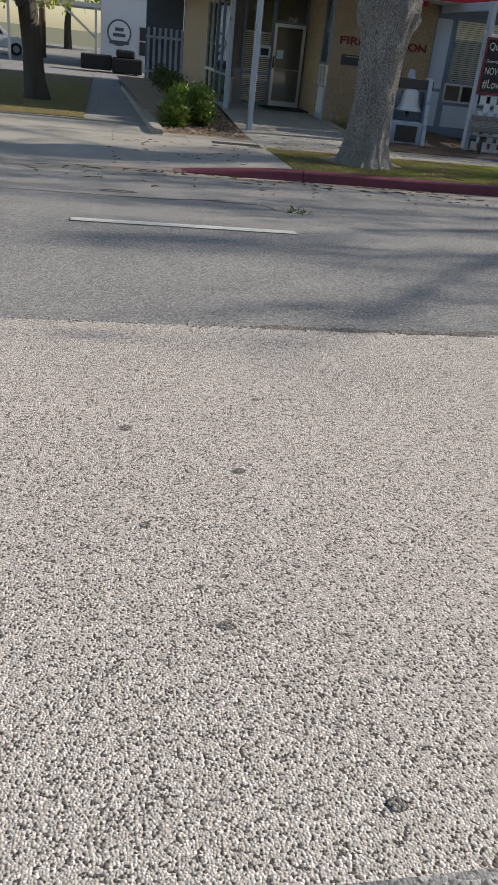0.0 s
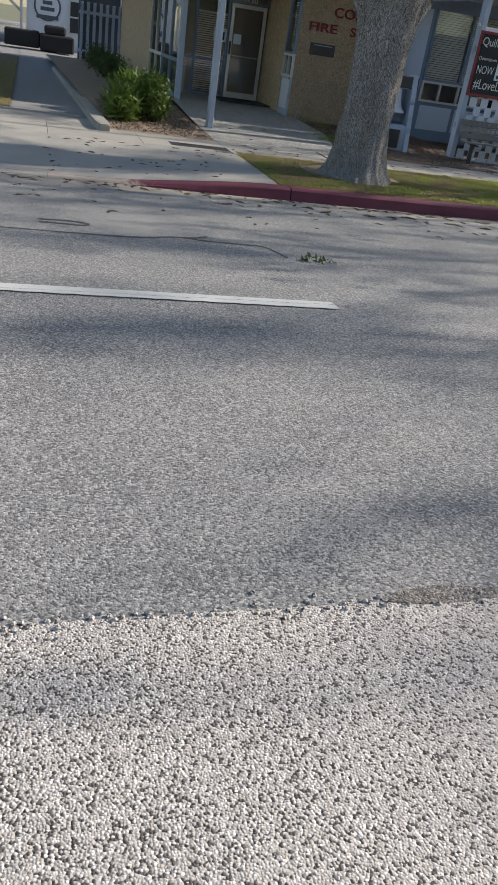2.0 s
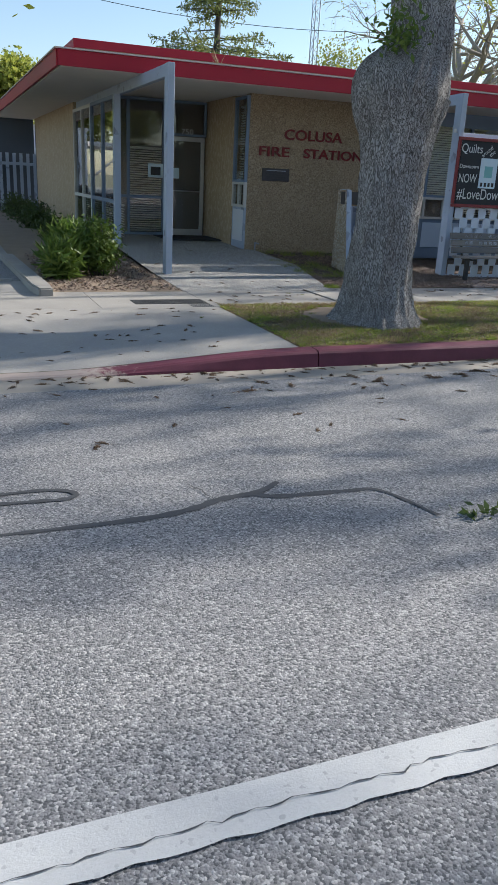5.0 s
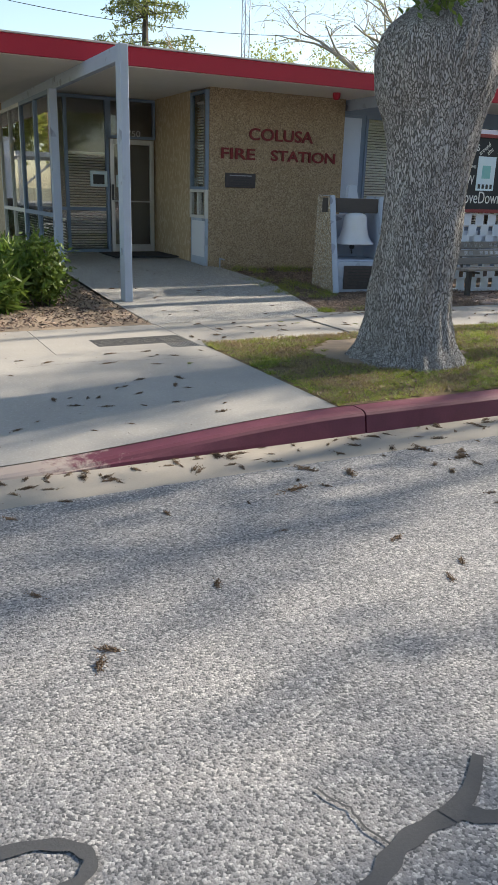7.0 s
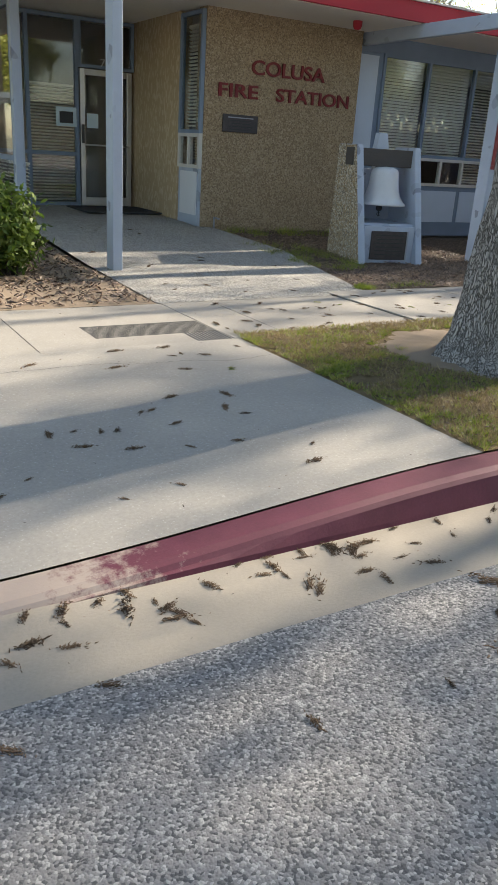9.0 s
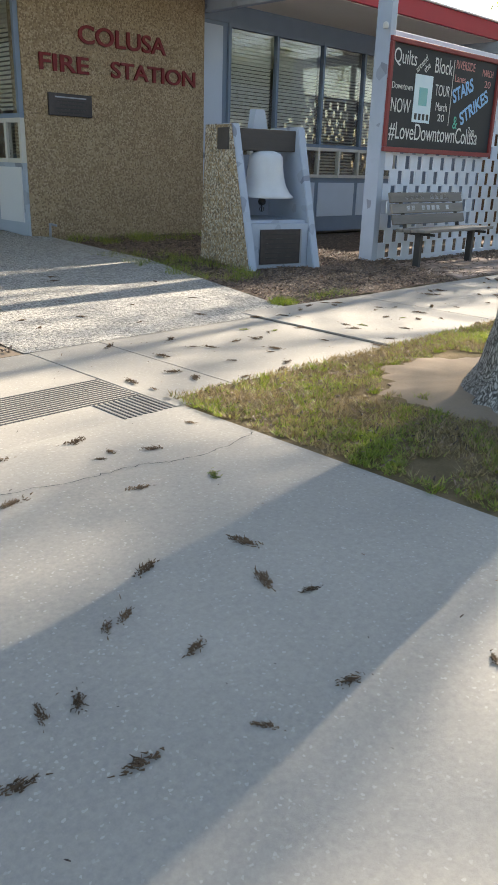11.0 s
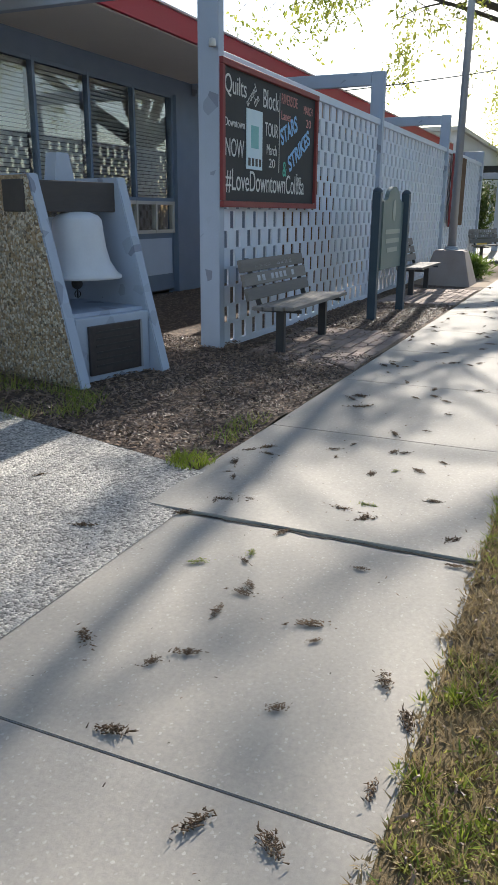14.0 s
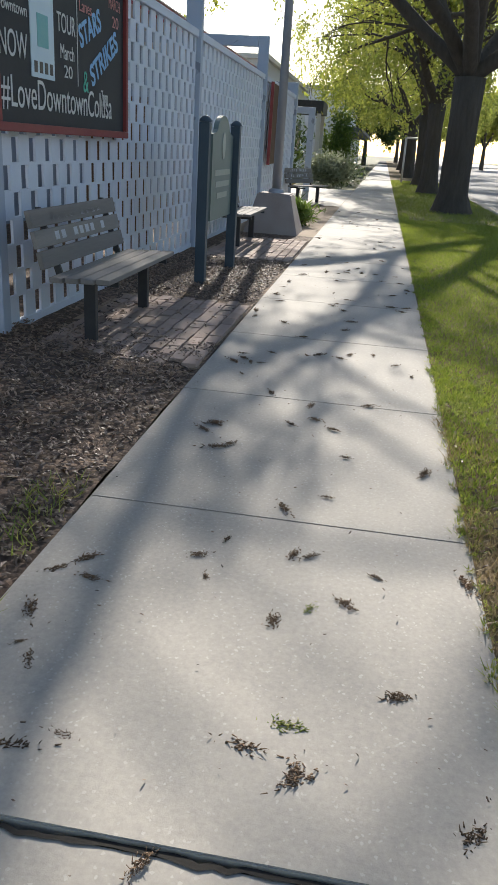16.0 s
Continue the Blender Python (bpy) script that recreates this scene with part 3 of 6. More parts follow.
def dirt_patch(x, y, rx, ry, seed, name="bare_dirt_patch"):
    bm = bmesh.new()
    prev = [bm.verts.new((x, y, 0.024))] * 90
    for f, z in ((0.5, 0.022), (0.8, 0.016), (1.0, -0.02)):
        ring = []
        for i in range(90):
            a = 2 * math.pi * i / 90
            k = 1 + 0.3 * noise.noise((math.cos(a) * 2 + seed, math.sin(a) * 2, seed)) + 0.16 * noise.noise((math.cos(a) * 8, math.sin(a) * 8, seed))
            ring.append(bm.verts.new((x + rx * k * f * math.cos(a), y + ry * k * f * math.sin(a), z + 0.006 * noise.noise((a * 6, f * 5, seed)))))
        for i in range(90):
            j = (i + 1) % 90
            q = (prev[i], ring[i], ring[j]) if prev[i] is prev[j] else (prev[i], ring[i], ring[j], prev[j])
            bm.faces.new(q).smooth = True
        prev = ring
    return solid(name, bm, DIRT, "bare pale dirt worn into the verge by the tree", "dirt")


dirt_patch(5.08, 14.65, 0.95, 0.86, 3)


def walk_z(x, y):
    return float(np.interp(y, [17.0, 19, 22, 24.2], [0.0, 0.06, 0.22, 0.27]))


def patchwork(name, left, right, y0, y1, fz, material, label, category, n=40, m=12):
    """A sheet between two edges that are given along y."""
    bm = bmesh.new()
    g = []
    for j in range(n + 1):
        y = y0 + (y1 - y0) * j / n
        a, b = left(y), right(y)
        g.append([bm.verts.new((a + (b - a) * i / m, y, fz(a + (b - a) * i / m, y))) for i in range(m + 1)])
    for j in range(n):
        for i in range(m):
            bm.faces.new((g[j][i], g[j][i + 1], g[j + 1][i + 1], g[j + 1][i])).smooth = True
    return solid(name, bm, material, label, category)


def walk_right(y):
    return float(np.interp(y, [17.0, 17.2, 19.6, 21.55, 21.6], [5.75, 5.84, 6.38, 6.25, 6.0]))


patchwork("entrance_walk", lambda y: 3.33, walk_right, 17.0, 24.2, lambda x, y: walk_z(x, y) + 0.003, AGGREGATE, "exposed-aggregate concrete walk up to the entrance", "walkway")


def bed_z(x, y):
    return walk_z(x, y) * 0.7 + 0.02 + 0.025 * noise.noise((x * 2.0, y * 2.0, 1)) - 0.02


patchwork("planting_bed_west", lambda y: 1.32 - (y - 16.9) * 0.035, lambda y: 3.33, 17.0, 35, bed_z, DIRT, "bare brown bed strewn with dry leaves", "planting bed")
patchwork("mulch_bed", walk_right, lambda y: 9.3, 17.18, 21.8, bed_z, MULCHSOIL, "brown bark mulch bed round the bell", "mulch bed")
solid("mulch_bed_by_fence", sheet(9.3, 17.0, 17.18, 21.8, lambda x, y: 0.0 + 0.02 * noise.noise((x * 2, y * 2, 4)), 60, 30), MULCHSOIL, "brown mulch along the lattice fence", "mulch bed")
solid("planter_ground_east", sheet(17.0, 32.0, 17.18, 21.8, lambda x, y: 0.0 + 0.012 * noise.noise((x * 2, y * 2, 4)), 40, 20), DIRT, "dusty ground beyond the flagpole", "ground")
solid("side_driveway", sheet(24.5, 34.0, 17.17, 30.0, lambda x, y: 0.02, 4, 4), CONCRETE, "pale concrete driveway crossing the pavement", "driveway")

# kerb strip between driveway and bed: low, skew, with a flared end
_b = bmesh.new()
prism(_b, [(1.40, 16.62), (1.42, 17.0), (0.98, 30.0), (0.80, 30.0), (1.16, 17.0), (1.22, 16.62)], "z", -0.03, 0.11)
bmesh.ops.bevel(_b, geom=list(_b.edges), offset=0.02, segments=2, affect="EDGES")
solid("bed_kerb", _b, CONCRETE, "low pale concrete kerb between driveway and bed", "kerb")

# ---- fire station ----
def wall(name, bm, material, label):
    return solid(name, bm, material, label, "wall")


SOF = 3.24
wall("wall_lettered", box(6.06, 8.86, 21.6, 21.85, -0.1, SOF), PEBBLEWALL, "brown pebble-dash wall carrying red letters")
wall("wall_entrance_side", box(6.0, 6.2, 22.36, 24.3, 0.0, SOF), TANWALL, "tan textured wall beside the entrance door")
wall("wall_west", box(3.43, 3.63, 27.2, 35.4, -0.1, SOF), TANWALL, "tan textured west wall under the eaves")
wall("wall_north", box(3.43, 30, 35.4, 35.6, -0.1, 3.4), GREYWALL, "plain back wall of the station")
wall("wall_slate_recess", box(1.9, 3.43, 36.0, 36.2, -0.1, 3.4), GREYWALL, "dark slate wall behind the picket screen")
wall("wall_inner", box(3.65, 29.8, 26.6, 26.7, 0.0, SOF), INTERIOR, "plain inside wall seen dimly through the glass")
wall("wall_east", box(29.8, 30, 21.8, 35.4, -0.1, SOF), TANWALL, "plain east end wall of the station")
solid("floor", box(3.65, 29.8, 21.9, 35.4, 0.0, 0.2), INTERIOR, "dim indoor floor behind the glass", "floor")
solid("soffit", box(2.13, 30.4, 20.33, 36.0, SOF, SOF + 0.03), SOFFIT, "pale painted soffit under the flat roof", "ceiling")

_roof = thing("flat_roof", (2.1, 20.3, SOF), "flat two-tier roof with red and cream fascia", "roof", kind="structure")
part("fascia_lower", box(2.09, 30.5, 20.27, 20.32, 3.25, 3.50, bev=0.006), REDFASCIA, _roof, "deep red painted fascia board")
part("fascia_west", box(2.06, 2.11, 20.322, 39.5, 3.25, 3.50, bev=0.006), REDFASCIA, _roof, "deep red fascia board with peeling edge")
part("drip_edge", box(2.03, 30.55, 20.24, 20.33, 3.503, 3.525), FLASH, _roof, "pale metal drip edge")
part("drip_edge", box(2.03, 2.12, 20.334, 39.6, 3.503, 3.525), FLASH, _roof, "pale metal drip edge")
part("deck", box(2.12, 30.4, 20.335, 36.0, 3.275, 3.50), ROOFING, _roof)
part("fascia_cream", box(3.82, 32.0, 29.0, 29.05, 3.505, 4.728), CREAM, _roof, "cream painted upstand")
part("fascia_cream", box(3.82, 3.87, 29.053, 35.9, 3.505, 4.728), CREAM, _roof, "cream painted upstand")
part("fascia_upper", box(3.76, 32.1, 28.95, 29.02, 4.73, 4.95, bev=0.006), REDFASCIA, _roof, "red upper fascia")
part("fascia_upper", box(3.76, 3.83, 29.023, 35.9, 4.73, 4.95, bev=0.006), REDFASCIA, _roof, "red upper fascia")
part("upper_deck", box(3.88, 31.9, 29.06, 35.9, 4.70, 4.93), ROOFING, _roof)
# dead tufts caught on the roof edge
_b = bmesh.new()
for i in range(14):
    a = rng.uniform(0, 6.28)
    tube(_b, (5.05, 20.7, 3.52), (5.05 + 0.16 * math.cos(a), 20.75 + 0.1 * math.sin(a), 3.6 + rng.uniform(0, 0.25)), 0.006, 0.002, 4)
solid("dead_tuft", _b, DRYGRASS, "dry weed tuft caught on the roof edge", "weed", kind="stuff")


def portal(i, x, y_back, label):
    """A post with a long beam back to the building."""
    t = thing("pergola_frame", (x, 18.68, 0), label, "post and beam", group="blue-grey post frames along the front")
    part("post", box(x - 0.055, x + 0.055, 18.57, 18.77, -0.02, 3.25, bev=0.008), BLUEGREY, t)
    part("beam", box(x - 0.05, x + 0.05, 18.772, y_back, 3.06, 3.246, bev=0.008), BLUEGREY, t)
    return t


portal(0, 3.55, 27.2, "blue-grey painted post and long beam at the entrance")
for i, x in enumerate((9.0, 14.52, 20.1)):
    portal(i + 1, x, 21.75, "blue-grey painted post and beam rising from the fence")
for x, z in ((25.6, 2.9), (31.0, 2.6)):
    t = thing("pergola_frame", (x, 18.68, 0), "weathered post and beam at the end of the fence", "post and beam", group="blue-grey post frames along the front")
    part("post", box(x - 0.09, x + 0.09, 18.57, 18.77, -0.02, z, bev=0.008), BLUEGREY, t)
    part("beam", box(x - 0.05, x + 0.05, 18.772, 21.7, z - 0.2, z, bev=0.008), BLUEGREY, t)


def glazing(name, axis, at, a0, a1, z0, z1, divs, zdivs, label, frame_w=0.05, depth=0.08, material=None, group=""):
    """A framed window in a wall at x or y = at, running from a0 to a1; divs and zdivs are its mullions and rails."""
    material = material or DARKBLUE
    base = (at, (a0 + a1) / 2, z0) if axis == "x" else ((a0 + a1) / 2, at, z0)
    t = thing(name, base, label, "window", group, kind="structure")

    def b(u0, u1, w0, w1, d0, d1):
        return box(at + d0, at + d1, u0, u1, w0, w1) if axis == "x" else box(u0, u1, at + d0, at + d1, w0, w1)
    h = depth / 2
    for u in [a0 + frame_w / 2, *divs, a1 - frame_w / 2]:
        part("mullion", b(u - frame_w / 2, u + frame_w / 2, z0, z1, -h, h), material, t)
    us = [a0 + frame_w / 2, *divs, a1 - frame_w / 2]
    zs = [z0 + frame_w / 2, *zdivs, z1 - frame_w / 2]
    for u0, u1 in zip(us, us[1:]):
        for w in zs:
            part("rail", b(u0 + frame_w / 2, u1 - frame_w / 2, w - frame_w / 2, w + frame_w / 2, -h + 0.004, h - 0.004), material, t)
        for w0, w1 in zip(zs, zs[1:]):
            g = part("pane", b(u0 + frame_w / 2, u1 - frame_w / 2, w0 + frame_w / 2, w1 - frame_w / 2, -0.004, 0.004), GLASS, t)
            g.visible_shadow = False
    return t


def blind(axis, at, a0, a1, z0, z1, label, pitch=0.05, tilt=35):
    t = thing("venetian_blind", (at, (a0 + a1) / 2, z1) if axis == "x" else ((a0 + a1) / 2, at, z1), label, "blind", group="venetian blinds")
    bm = bmesh.new()
    L = (a1 - a0) / 2
    if axis == "x":
        bx(bm, -0.02, 0.02, -L, L, -0.002, 0.002)
        rot = (0, radians(tilt), 0)
    else:
        bx(bm, -L, L, -0.02, 0.02, -0.002, 0.002)
        rot = (radians(-tilt), 0, 0)
    me = mesh_of(bm, BLIND, "slat")
    n = int((z1 - z0) / pitch)
    for i in range(n):
        z = z1 - 0.04 - i * pitch
        piece("slat", me, t, (at, (a0 + a1) / 2, z) if axis == "x" else ((a0 + a1) / 2, at, z), rot)
    part("head_rail", box(at - 0.02, at + 0.02, a0, a1, z1 - 0.03, z1) if axis == "x" else box(a0, a1, at - 0.02, at + 0.02, z1 - 0.03, z1), BLIND, t)
    return t


glazing("window_front", "y", 21.8, 9.48, 13.85, 1.42, 3.0, [10.52, 11.62, 12.72], [], "row of tall panes with blinds behind")
glazing("window_small", "y", 21.8, 9.48, 13.85, 0.94, 1.42, [10.0, 10.52, 11.07, 11.62, 12.17, 12.72, 13.28], [], "row of small pale-framed sliding panes", material=WHITEFRAME)
for i, (a, b) in enumerate(((9.52, 10.48), (10.56, 11.58), (11.66, 12.68), (12.76, 13.8))):
    blind("y", 21.89, a, b, 1.45 if i != 2 else 1.0, 2.97, "beige venetian blind behind the front glass", tilt=62 if i != 2 else 30)
wall("wall_above_windows", box(8.862, 29.8, 21.76, 21.86, 3.0, SOF), DARKBLUE, "slate-blue timber head above the windows")
wall("wall_front_east", box(13.85, 29.8, 21.7, 21.9, -0.1, 3.0), DARKBLUE, "slate-blue wall behind the lattice fence")
_t = thing("spandrel_panels", (11.3, 21.8, 0.1), "pale blue panels under the windows in slate-blue framing", "wall panel", kind="structure")
part("board", box(9.48, 13.85, 21.80, 21.84, 0.05, 0.94), DARKBLUE, _t)
for a, b in ((9.56, 10.46), (10.56, 11.57), (11.67, 12.67), (12.77, 13.78)):
    part("panel", box(a, b, 21.785, 21.797, 0.30, 0.86), PALEBLUE, _t)
_t = thing("side_panels", (9.15, 21.8, 0.1), "pair of pale blue panels beside the pebble wall", "wall panel", kind="structure")
part("board", box(8.862, 9.48, 21.80, 21.84, 0.0, 3.0), DARKBLUE, _t)
part("panel", box(8.95, 9.38, 21.785, 21.797, 1.26, 2.95), PALEBLUE, _t)
part("panel", box(8.95, 9.38, 21.785, 21.797, 0.30, 1.18), PALEBLUE, _t)

# entrance: side window, door, transom and the glass of the west side
glazing("window_entrance_side", "x", 6.04, 21.62, 22.36, 1.55, 3.2, [], [], "tall narrow window with a blind beside the entrance")
blind("x", 6.14, 21.68, 22.30, 1.6, 3.05, "lowered blind in the narrow entrance window")
glazing("window_entrance_small", "x", 6.04, 21.62, 22.36, 1.05, 1.55, [21.99], [], "small pale-framed sliding window", material=WHITEFRAME)
_t = thing("entrance_panel", (6.04, 22, 0.25), "white panel under the narrow entrance window", "wall panel", kind="structure")
part("board", box(6.03, 6.10, 21.62, 22.36, 0.2, 1.05), BLUEGREY, _t)
part("panel", box(6.018, 6.028, 21.70, 22.28, 0.36, 1.0), WHITEWALL, _t)
glazing("window_beside_door", "y", 24.2, 3.55, 5.0, 0.27, 3.22, [4.15], [1.12], "tall dark pane beside the entrance door", frame_w=0.06)
glazing("window_transom", "y", 24.2, 5.0, 5.98, 2.48, 3.22, [], [], "dark transom pane above the entrance door")
glazing("window_west", "x", 3.45, 22.25, 24.8, 0.25, 3.06, [23.5], [1.05], "tall dark west panes beside the entrance", frame_w=0.07)
glazing("window_west_narrow", "x", 3.45, 24.8, 27.2, 0.25, 3.06, [26.0], [1.05], "narrow west panes in pale frames", material=WHITEFRAME, frame_w=0.07)
for a, b, z in ((22.3, 23.45, 1.1), (23.55, 24.75, 1.1), (24.9, 25.95, 1.1), (26.05, 27.1, 1.1)):
    blind("x", 3.62, a, b, 0.35, 1.0, "dark half-open blind behind the west glass")
blind("y", 24.32, 4.2, 4.95, 0.2, 2.2, "dark half-open blind beside the door")
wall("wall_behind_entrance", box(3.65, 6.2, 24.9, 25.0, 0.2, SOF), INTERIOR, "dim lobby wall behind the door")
_t = thing("post", (3.47, 22.2, 0.2), "slim pale grey post at the corner of the entrance", "post")
part("shaft", box(3.40, 3.53, 22.12, 22.24, 0.2, 3.06, bev=0.006), BLUEGREY, _t)
_d = thing("door_entrance", (5.5, 24.2, 0.28), "closed aluminium-framed glass entrance door", "door", kind="structure")
for n, a in (("stile", (5.02, 5.10, 24.15, 24.22, 0.28, 2.46)), ("stile", (5.86, 5.94, 24.15, 24.22, 0.28, 2.46)), ("rail", (5.102, 5.858, 24.155, 24.215, 2.37, 2.46)), ("rail", (5.102, 5.858, 24.155, 24.215, 0.28, 0.42))):
    part(n, box(*a, bev=0.004), ALU, _d)
part("pane", box(5.102, 5.858, 24.18, 24.19, 0.42, 2.37), GLASS, _d).visible_shadow = False
_pb = bmesh.new()
tube(_pb, (5.08, 24.10, 1.28), (5.88, 24.10, 1.28), 0.014, n=8)
tube(_pb, (5.09, 24.10, 1.28), (5.09, 24.16, 1.28), 0.012, n=8)
tube(_pb, (5.87, 24.10, 1.28), (5.87, 24.16, 1.28), 0.012, n=8)
part("push_bar", _pb, ALU, _d, "aluminium push bar")
part("lock", box(5.035, 5.085, 24.135, 24.148, 1.30, 1.60, bev=0.004), BLACK, _d, "dark lock plate")
part("notice", box(5.14, 5.34, 24.17, 24.176, 1.55, 1.78), PAPER, _d, "white paper notice")
_n1 = thing("notice", (4.75, 24.16, 1.55), "printed white notice taped to the glass", "notice")
part("sheet", box(4.60, 4.95, 24.150, 24.154, 1.55, 1.85), PAPER, _n1)
part("picture", box(4.66, 4.89, 24.146, 24.149, 1.60, 1.78), BLACK, _n1)
_num = thing("house_number", (5.5, 24.15, 2.5), "pale house number over the door", "number")
words("digits", "750", 0.16, CHALK, _num, (5.38, 24.152, 2.52), width=0.28)
_dm = solid("door_mat", box(4.7, 6.0, 22.9, 24.05, 0.262, 0.285, bev=0.006), DARKMAT, "dark rubber mat before the entrance door", "mat", kind="")

# letters on the pebble wall
_L = thing("wall_lettering", (7.5, 21.6, 2.1), "raised red capital letters spelling the station's name", "lettering")
words("line_upper", "COLUSA", 0.28, LETTERRED, _L, (6.83, 21.585, 2.43), width=1.34, depth=0.012, bold=0.004)
words("line_lower", "FIRE", 0.26, LETTERRED, _L, (6.28, 21.585, 2.09), width=0.68, depth=0.012, bold=0.004)
words("line_lower", "STATION", 0.26, LETTERRED, _L, (7.29, 21.585, 2.09), width=1.39, depth=0.012, bold=0.004)
_pl = thing("wall_plaque", (6.68, 21.58, 1.6), "dark bronze plaque with raised lines of writing", "plaque")
part("plate", box(6.37, 6.98, 21.57, 21.598, 1.60, 1.85, bev=0.006), BRONZE, _pl)
for i in range(5):
    w = 0.22 - 0.03 * (i % 3)
    part("text_bar", box(6.675 - w, 6.675 + w, 21.565, 21.569, 1.80 - 0.042 * i, 1.815 - 0.042 * i), BLACK if i else STEEL, _pl)
_b = bmesh.new()
lathe(_b, 8.2, 20.9, [(0.0, 3.12), (0.05, 3.13), (0.07, 3.18), (0.07, 3.24)], 16)
solid("soffit_alarm_light", _b, REDFASCIA, "small red alarm light under the soffit", "alarm light", kind="")
_b = bmesh.new()
tube(_b, (6.25, 21.5, 0.15), (6.25, 21.5, 0.36), 0.016, n=8)
tube(_b, (6.25, 21.5, 0.35), (6.32, 21.45, 0.33), 0.014, n=8)
solid("hose_tap", _b, STEEL, "short galvanised tap standing by the wall", "tap", kind="")

# picket screen by the slate wall
_f = thing("picket_screen", (2.6, 35.9, 0), "row of pale vertical pickets before a slate wall", "fence")
for i in range(7):
    x = 1.95 + i * 0.235
    part("picket", box(x, x + 0.11, 35.86, 35.90, 0.05, 2.1, bev=0.004), BLUEGREY, _f)
part("rail", box(1.9, 3.42, 35.905, 35.95, 0.4, 0.5), BLUEGREY, _f)
part("rail", box(1.9, 3.42, 35.905, 35.95, 1.7, 1.8), BLUEGREY, _f)


# ---- bell monument ----
_m = thing("bell_monument", (7.35, 19.05, 0.05), "blue-grey and pebble bell stand holding a white bell", "bell monument")
SIDE = [(18.50, 0.02), (18.94, 1.50), (19.50, 1.50), (19.60, 0.02)]
for nm, x0, x1 in (("side_slab", 6.90, 6.995), ("side_slab", 7.745, 7.84)):
    bm = prism(bmesh.new(), SIDE, "x", x0, x1)
    bmesh.ops.bevel(bm, geom=list(bm.edges), offset=0.008, segments=2, affect="EDGES")
    part(nm, bm, BLUEGREY, _m)
part("plinth", box(6.998, 7.742, 18.64, 19.55, 0.02, 0.50, bev=0.008), BLUEGREY, _m)
part("plinth_cap", box(7.0, 7.74, 18.70, 19.54, 0.502, 0.53), BLUEGREY, _m)
part("back_panel", box(6.998, 7.742, 19.46, 19.54, 0.532, 1.20), BLUEGREY, _m)
_pq = part("plaque", box(7.10, 7.64, 18.615, 18.637, 0.07, 0.44, bev=0.006), BRONZE, _m, "dark bronze plaque")
part("plaque_border", box(7.62, 7.64, 18.608, 18.613, 0.07, 0.44), STEEL, _pq)
for i in range(6):
    part("text_bar", box(7.16, 7.58 - 0.05 * (i % 2), 18.610, 18.613, 0.38 - 0.05 * i, 0.395 - 0.05 * i), BLACK, _pq)
part("yoke_beam", box(6.87, 7.88, 18.97, 19.20, 1.24, 1.46, bev=0.01), DARKWOOD, _m, "dark timber yoke beam")
_b = bmesh.new()
prism(_b, [(7.24, 1.462), (7.27, 1.66), (7.38, 1.66), (7.43, 1.462)], "y", 19.06, 19.18)
part("yoke_block", _b, BLUEGREY, _m)
_b = bmesh.new()
lathe(_b, 7.38, 19.0, [(r * 0.92, z) for r, z in [(0.0, 1.245), (0.10, 1.24), (0.17, 1.215), (0.20, 1.18), (0.208, 1.10), (0.225, 0.98), (0.255, 0.88), (0.31, 0.80), (0.345, 0.775), (0.345, 0.755), (0.30, 0.76), (0.23, 0.90), (0.18, 1.10), (0.0, 1.16)]], 40)
_bell = part("bell", _b, BELLWHITE, _m, "white painted bell")
_b = bmesh.new()
tube(_b, (7.36, 19.02, 1.15), (7.36, 19.02, 0.72), 0.014, n=8)
bmesh.ops.create_icosphere(_b, subdivisions=2, radius=0.045, matrix=pose(7.36, 19.02, 0.71))
part("clapper", _b, BLACK, _bell, "dark iron clapper")
_b = bmesh.new()
bmesh.ops.create_cone(_b, segments=14, radius1=0.028, radius2=0.028, depth=0.014, matrix=pose(7.36, 19.02, 0.63, 90))
tube(_b, (7.36, 19.02, 0.70), (7.36, 19.02, 0.60), 0.008, n=6)
part("clapper_ring", _b, BLACK, _bell)


def pebble_coat(parent, n, seed):
    """Real pebbles set in the west face of the stand."""
    r = random.Random(seed)
    t = (1 + 5 ** 0.5) / 2
    bm = bmesh.new()
    bmesh.ops.create_icosphere(bm, subdivisions=1, radius=1.0)
    V = np.array([v.co[:] for v in bm.verts])
    F = np.array([[v.index for v in f.verts] for f in bm.faces])
    bm.free()
    verts, faces = [], []
    o = origin(parent)
    for i in range(n):
        z = r.uniform(0.03, 1.49)
        k = (z - 0.02) / 1.48
        y = r.uniform(18.50 + 0.44 * k + 0.012, 19.60 - 0.10 * k - 0.012)
        if 1.24 < z and 18.99 < y < 19.25:
            continue
        s = np.array([r.uniform(0.006, 0.011), r.uniform(0.009, 0.02), r.uniform(0.009, 0.02)])
        a = r.uniform(0, 3.14)
        P = V * s
        P = np.stack([P[:, 0], P[:, 1] * math.cos(a) - P[:, 2] * math.sin(a), P[:, 1] * math.sin(a) + P[:, 2] * math.cos(a)], 1)
        P += np.array([6.897 - o.x, y - o.y, z - o.z])
        faces += (F + len(verts)).tolist()
        verts += P.tolist()
    me = raw("pebble_dash", verts, faces, PEBBLES)
    ob = new("pebble_dash", me)
    ob.parent = parent
    return tagged(ob, "coarse pebbles set in mortar", kind="stuff")


pebble_coat(_m, 3000, 5)
part("mortar_face", prism(bmesh.new(), [(18.515, 0.03), (18.945, 1.49), (19.495, 1.49), (19.59, 0.03)], "x", 6.893, 6.899), PEBBLEWALL, _m)

_m.location, _m.rotation_euler = (7.52, 19.135, 0.07), (0, 0, radians(-13))

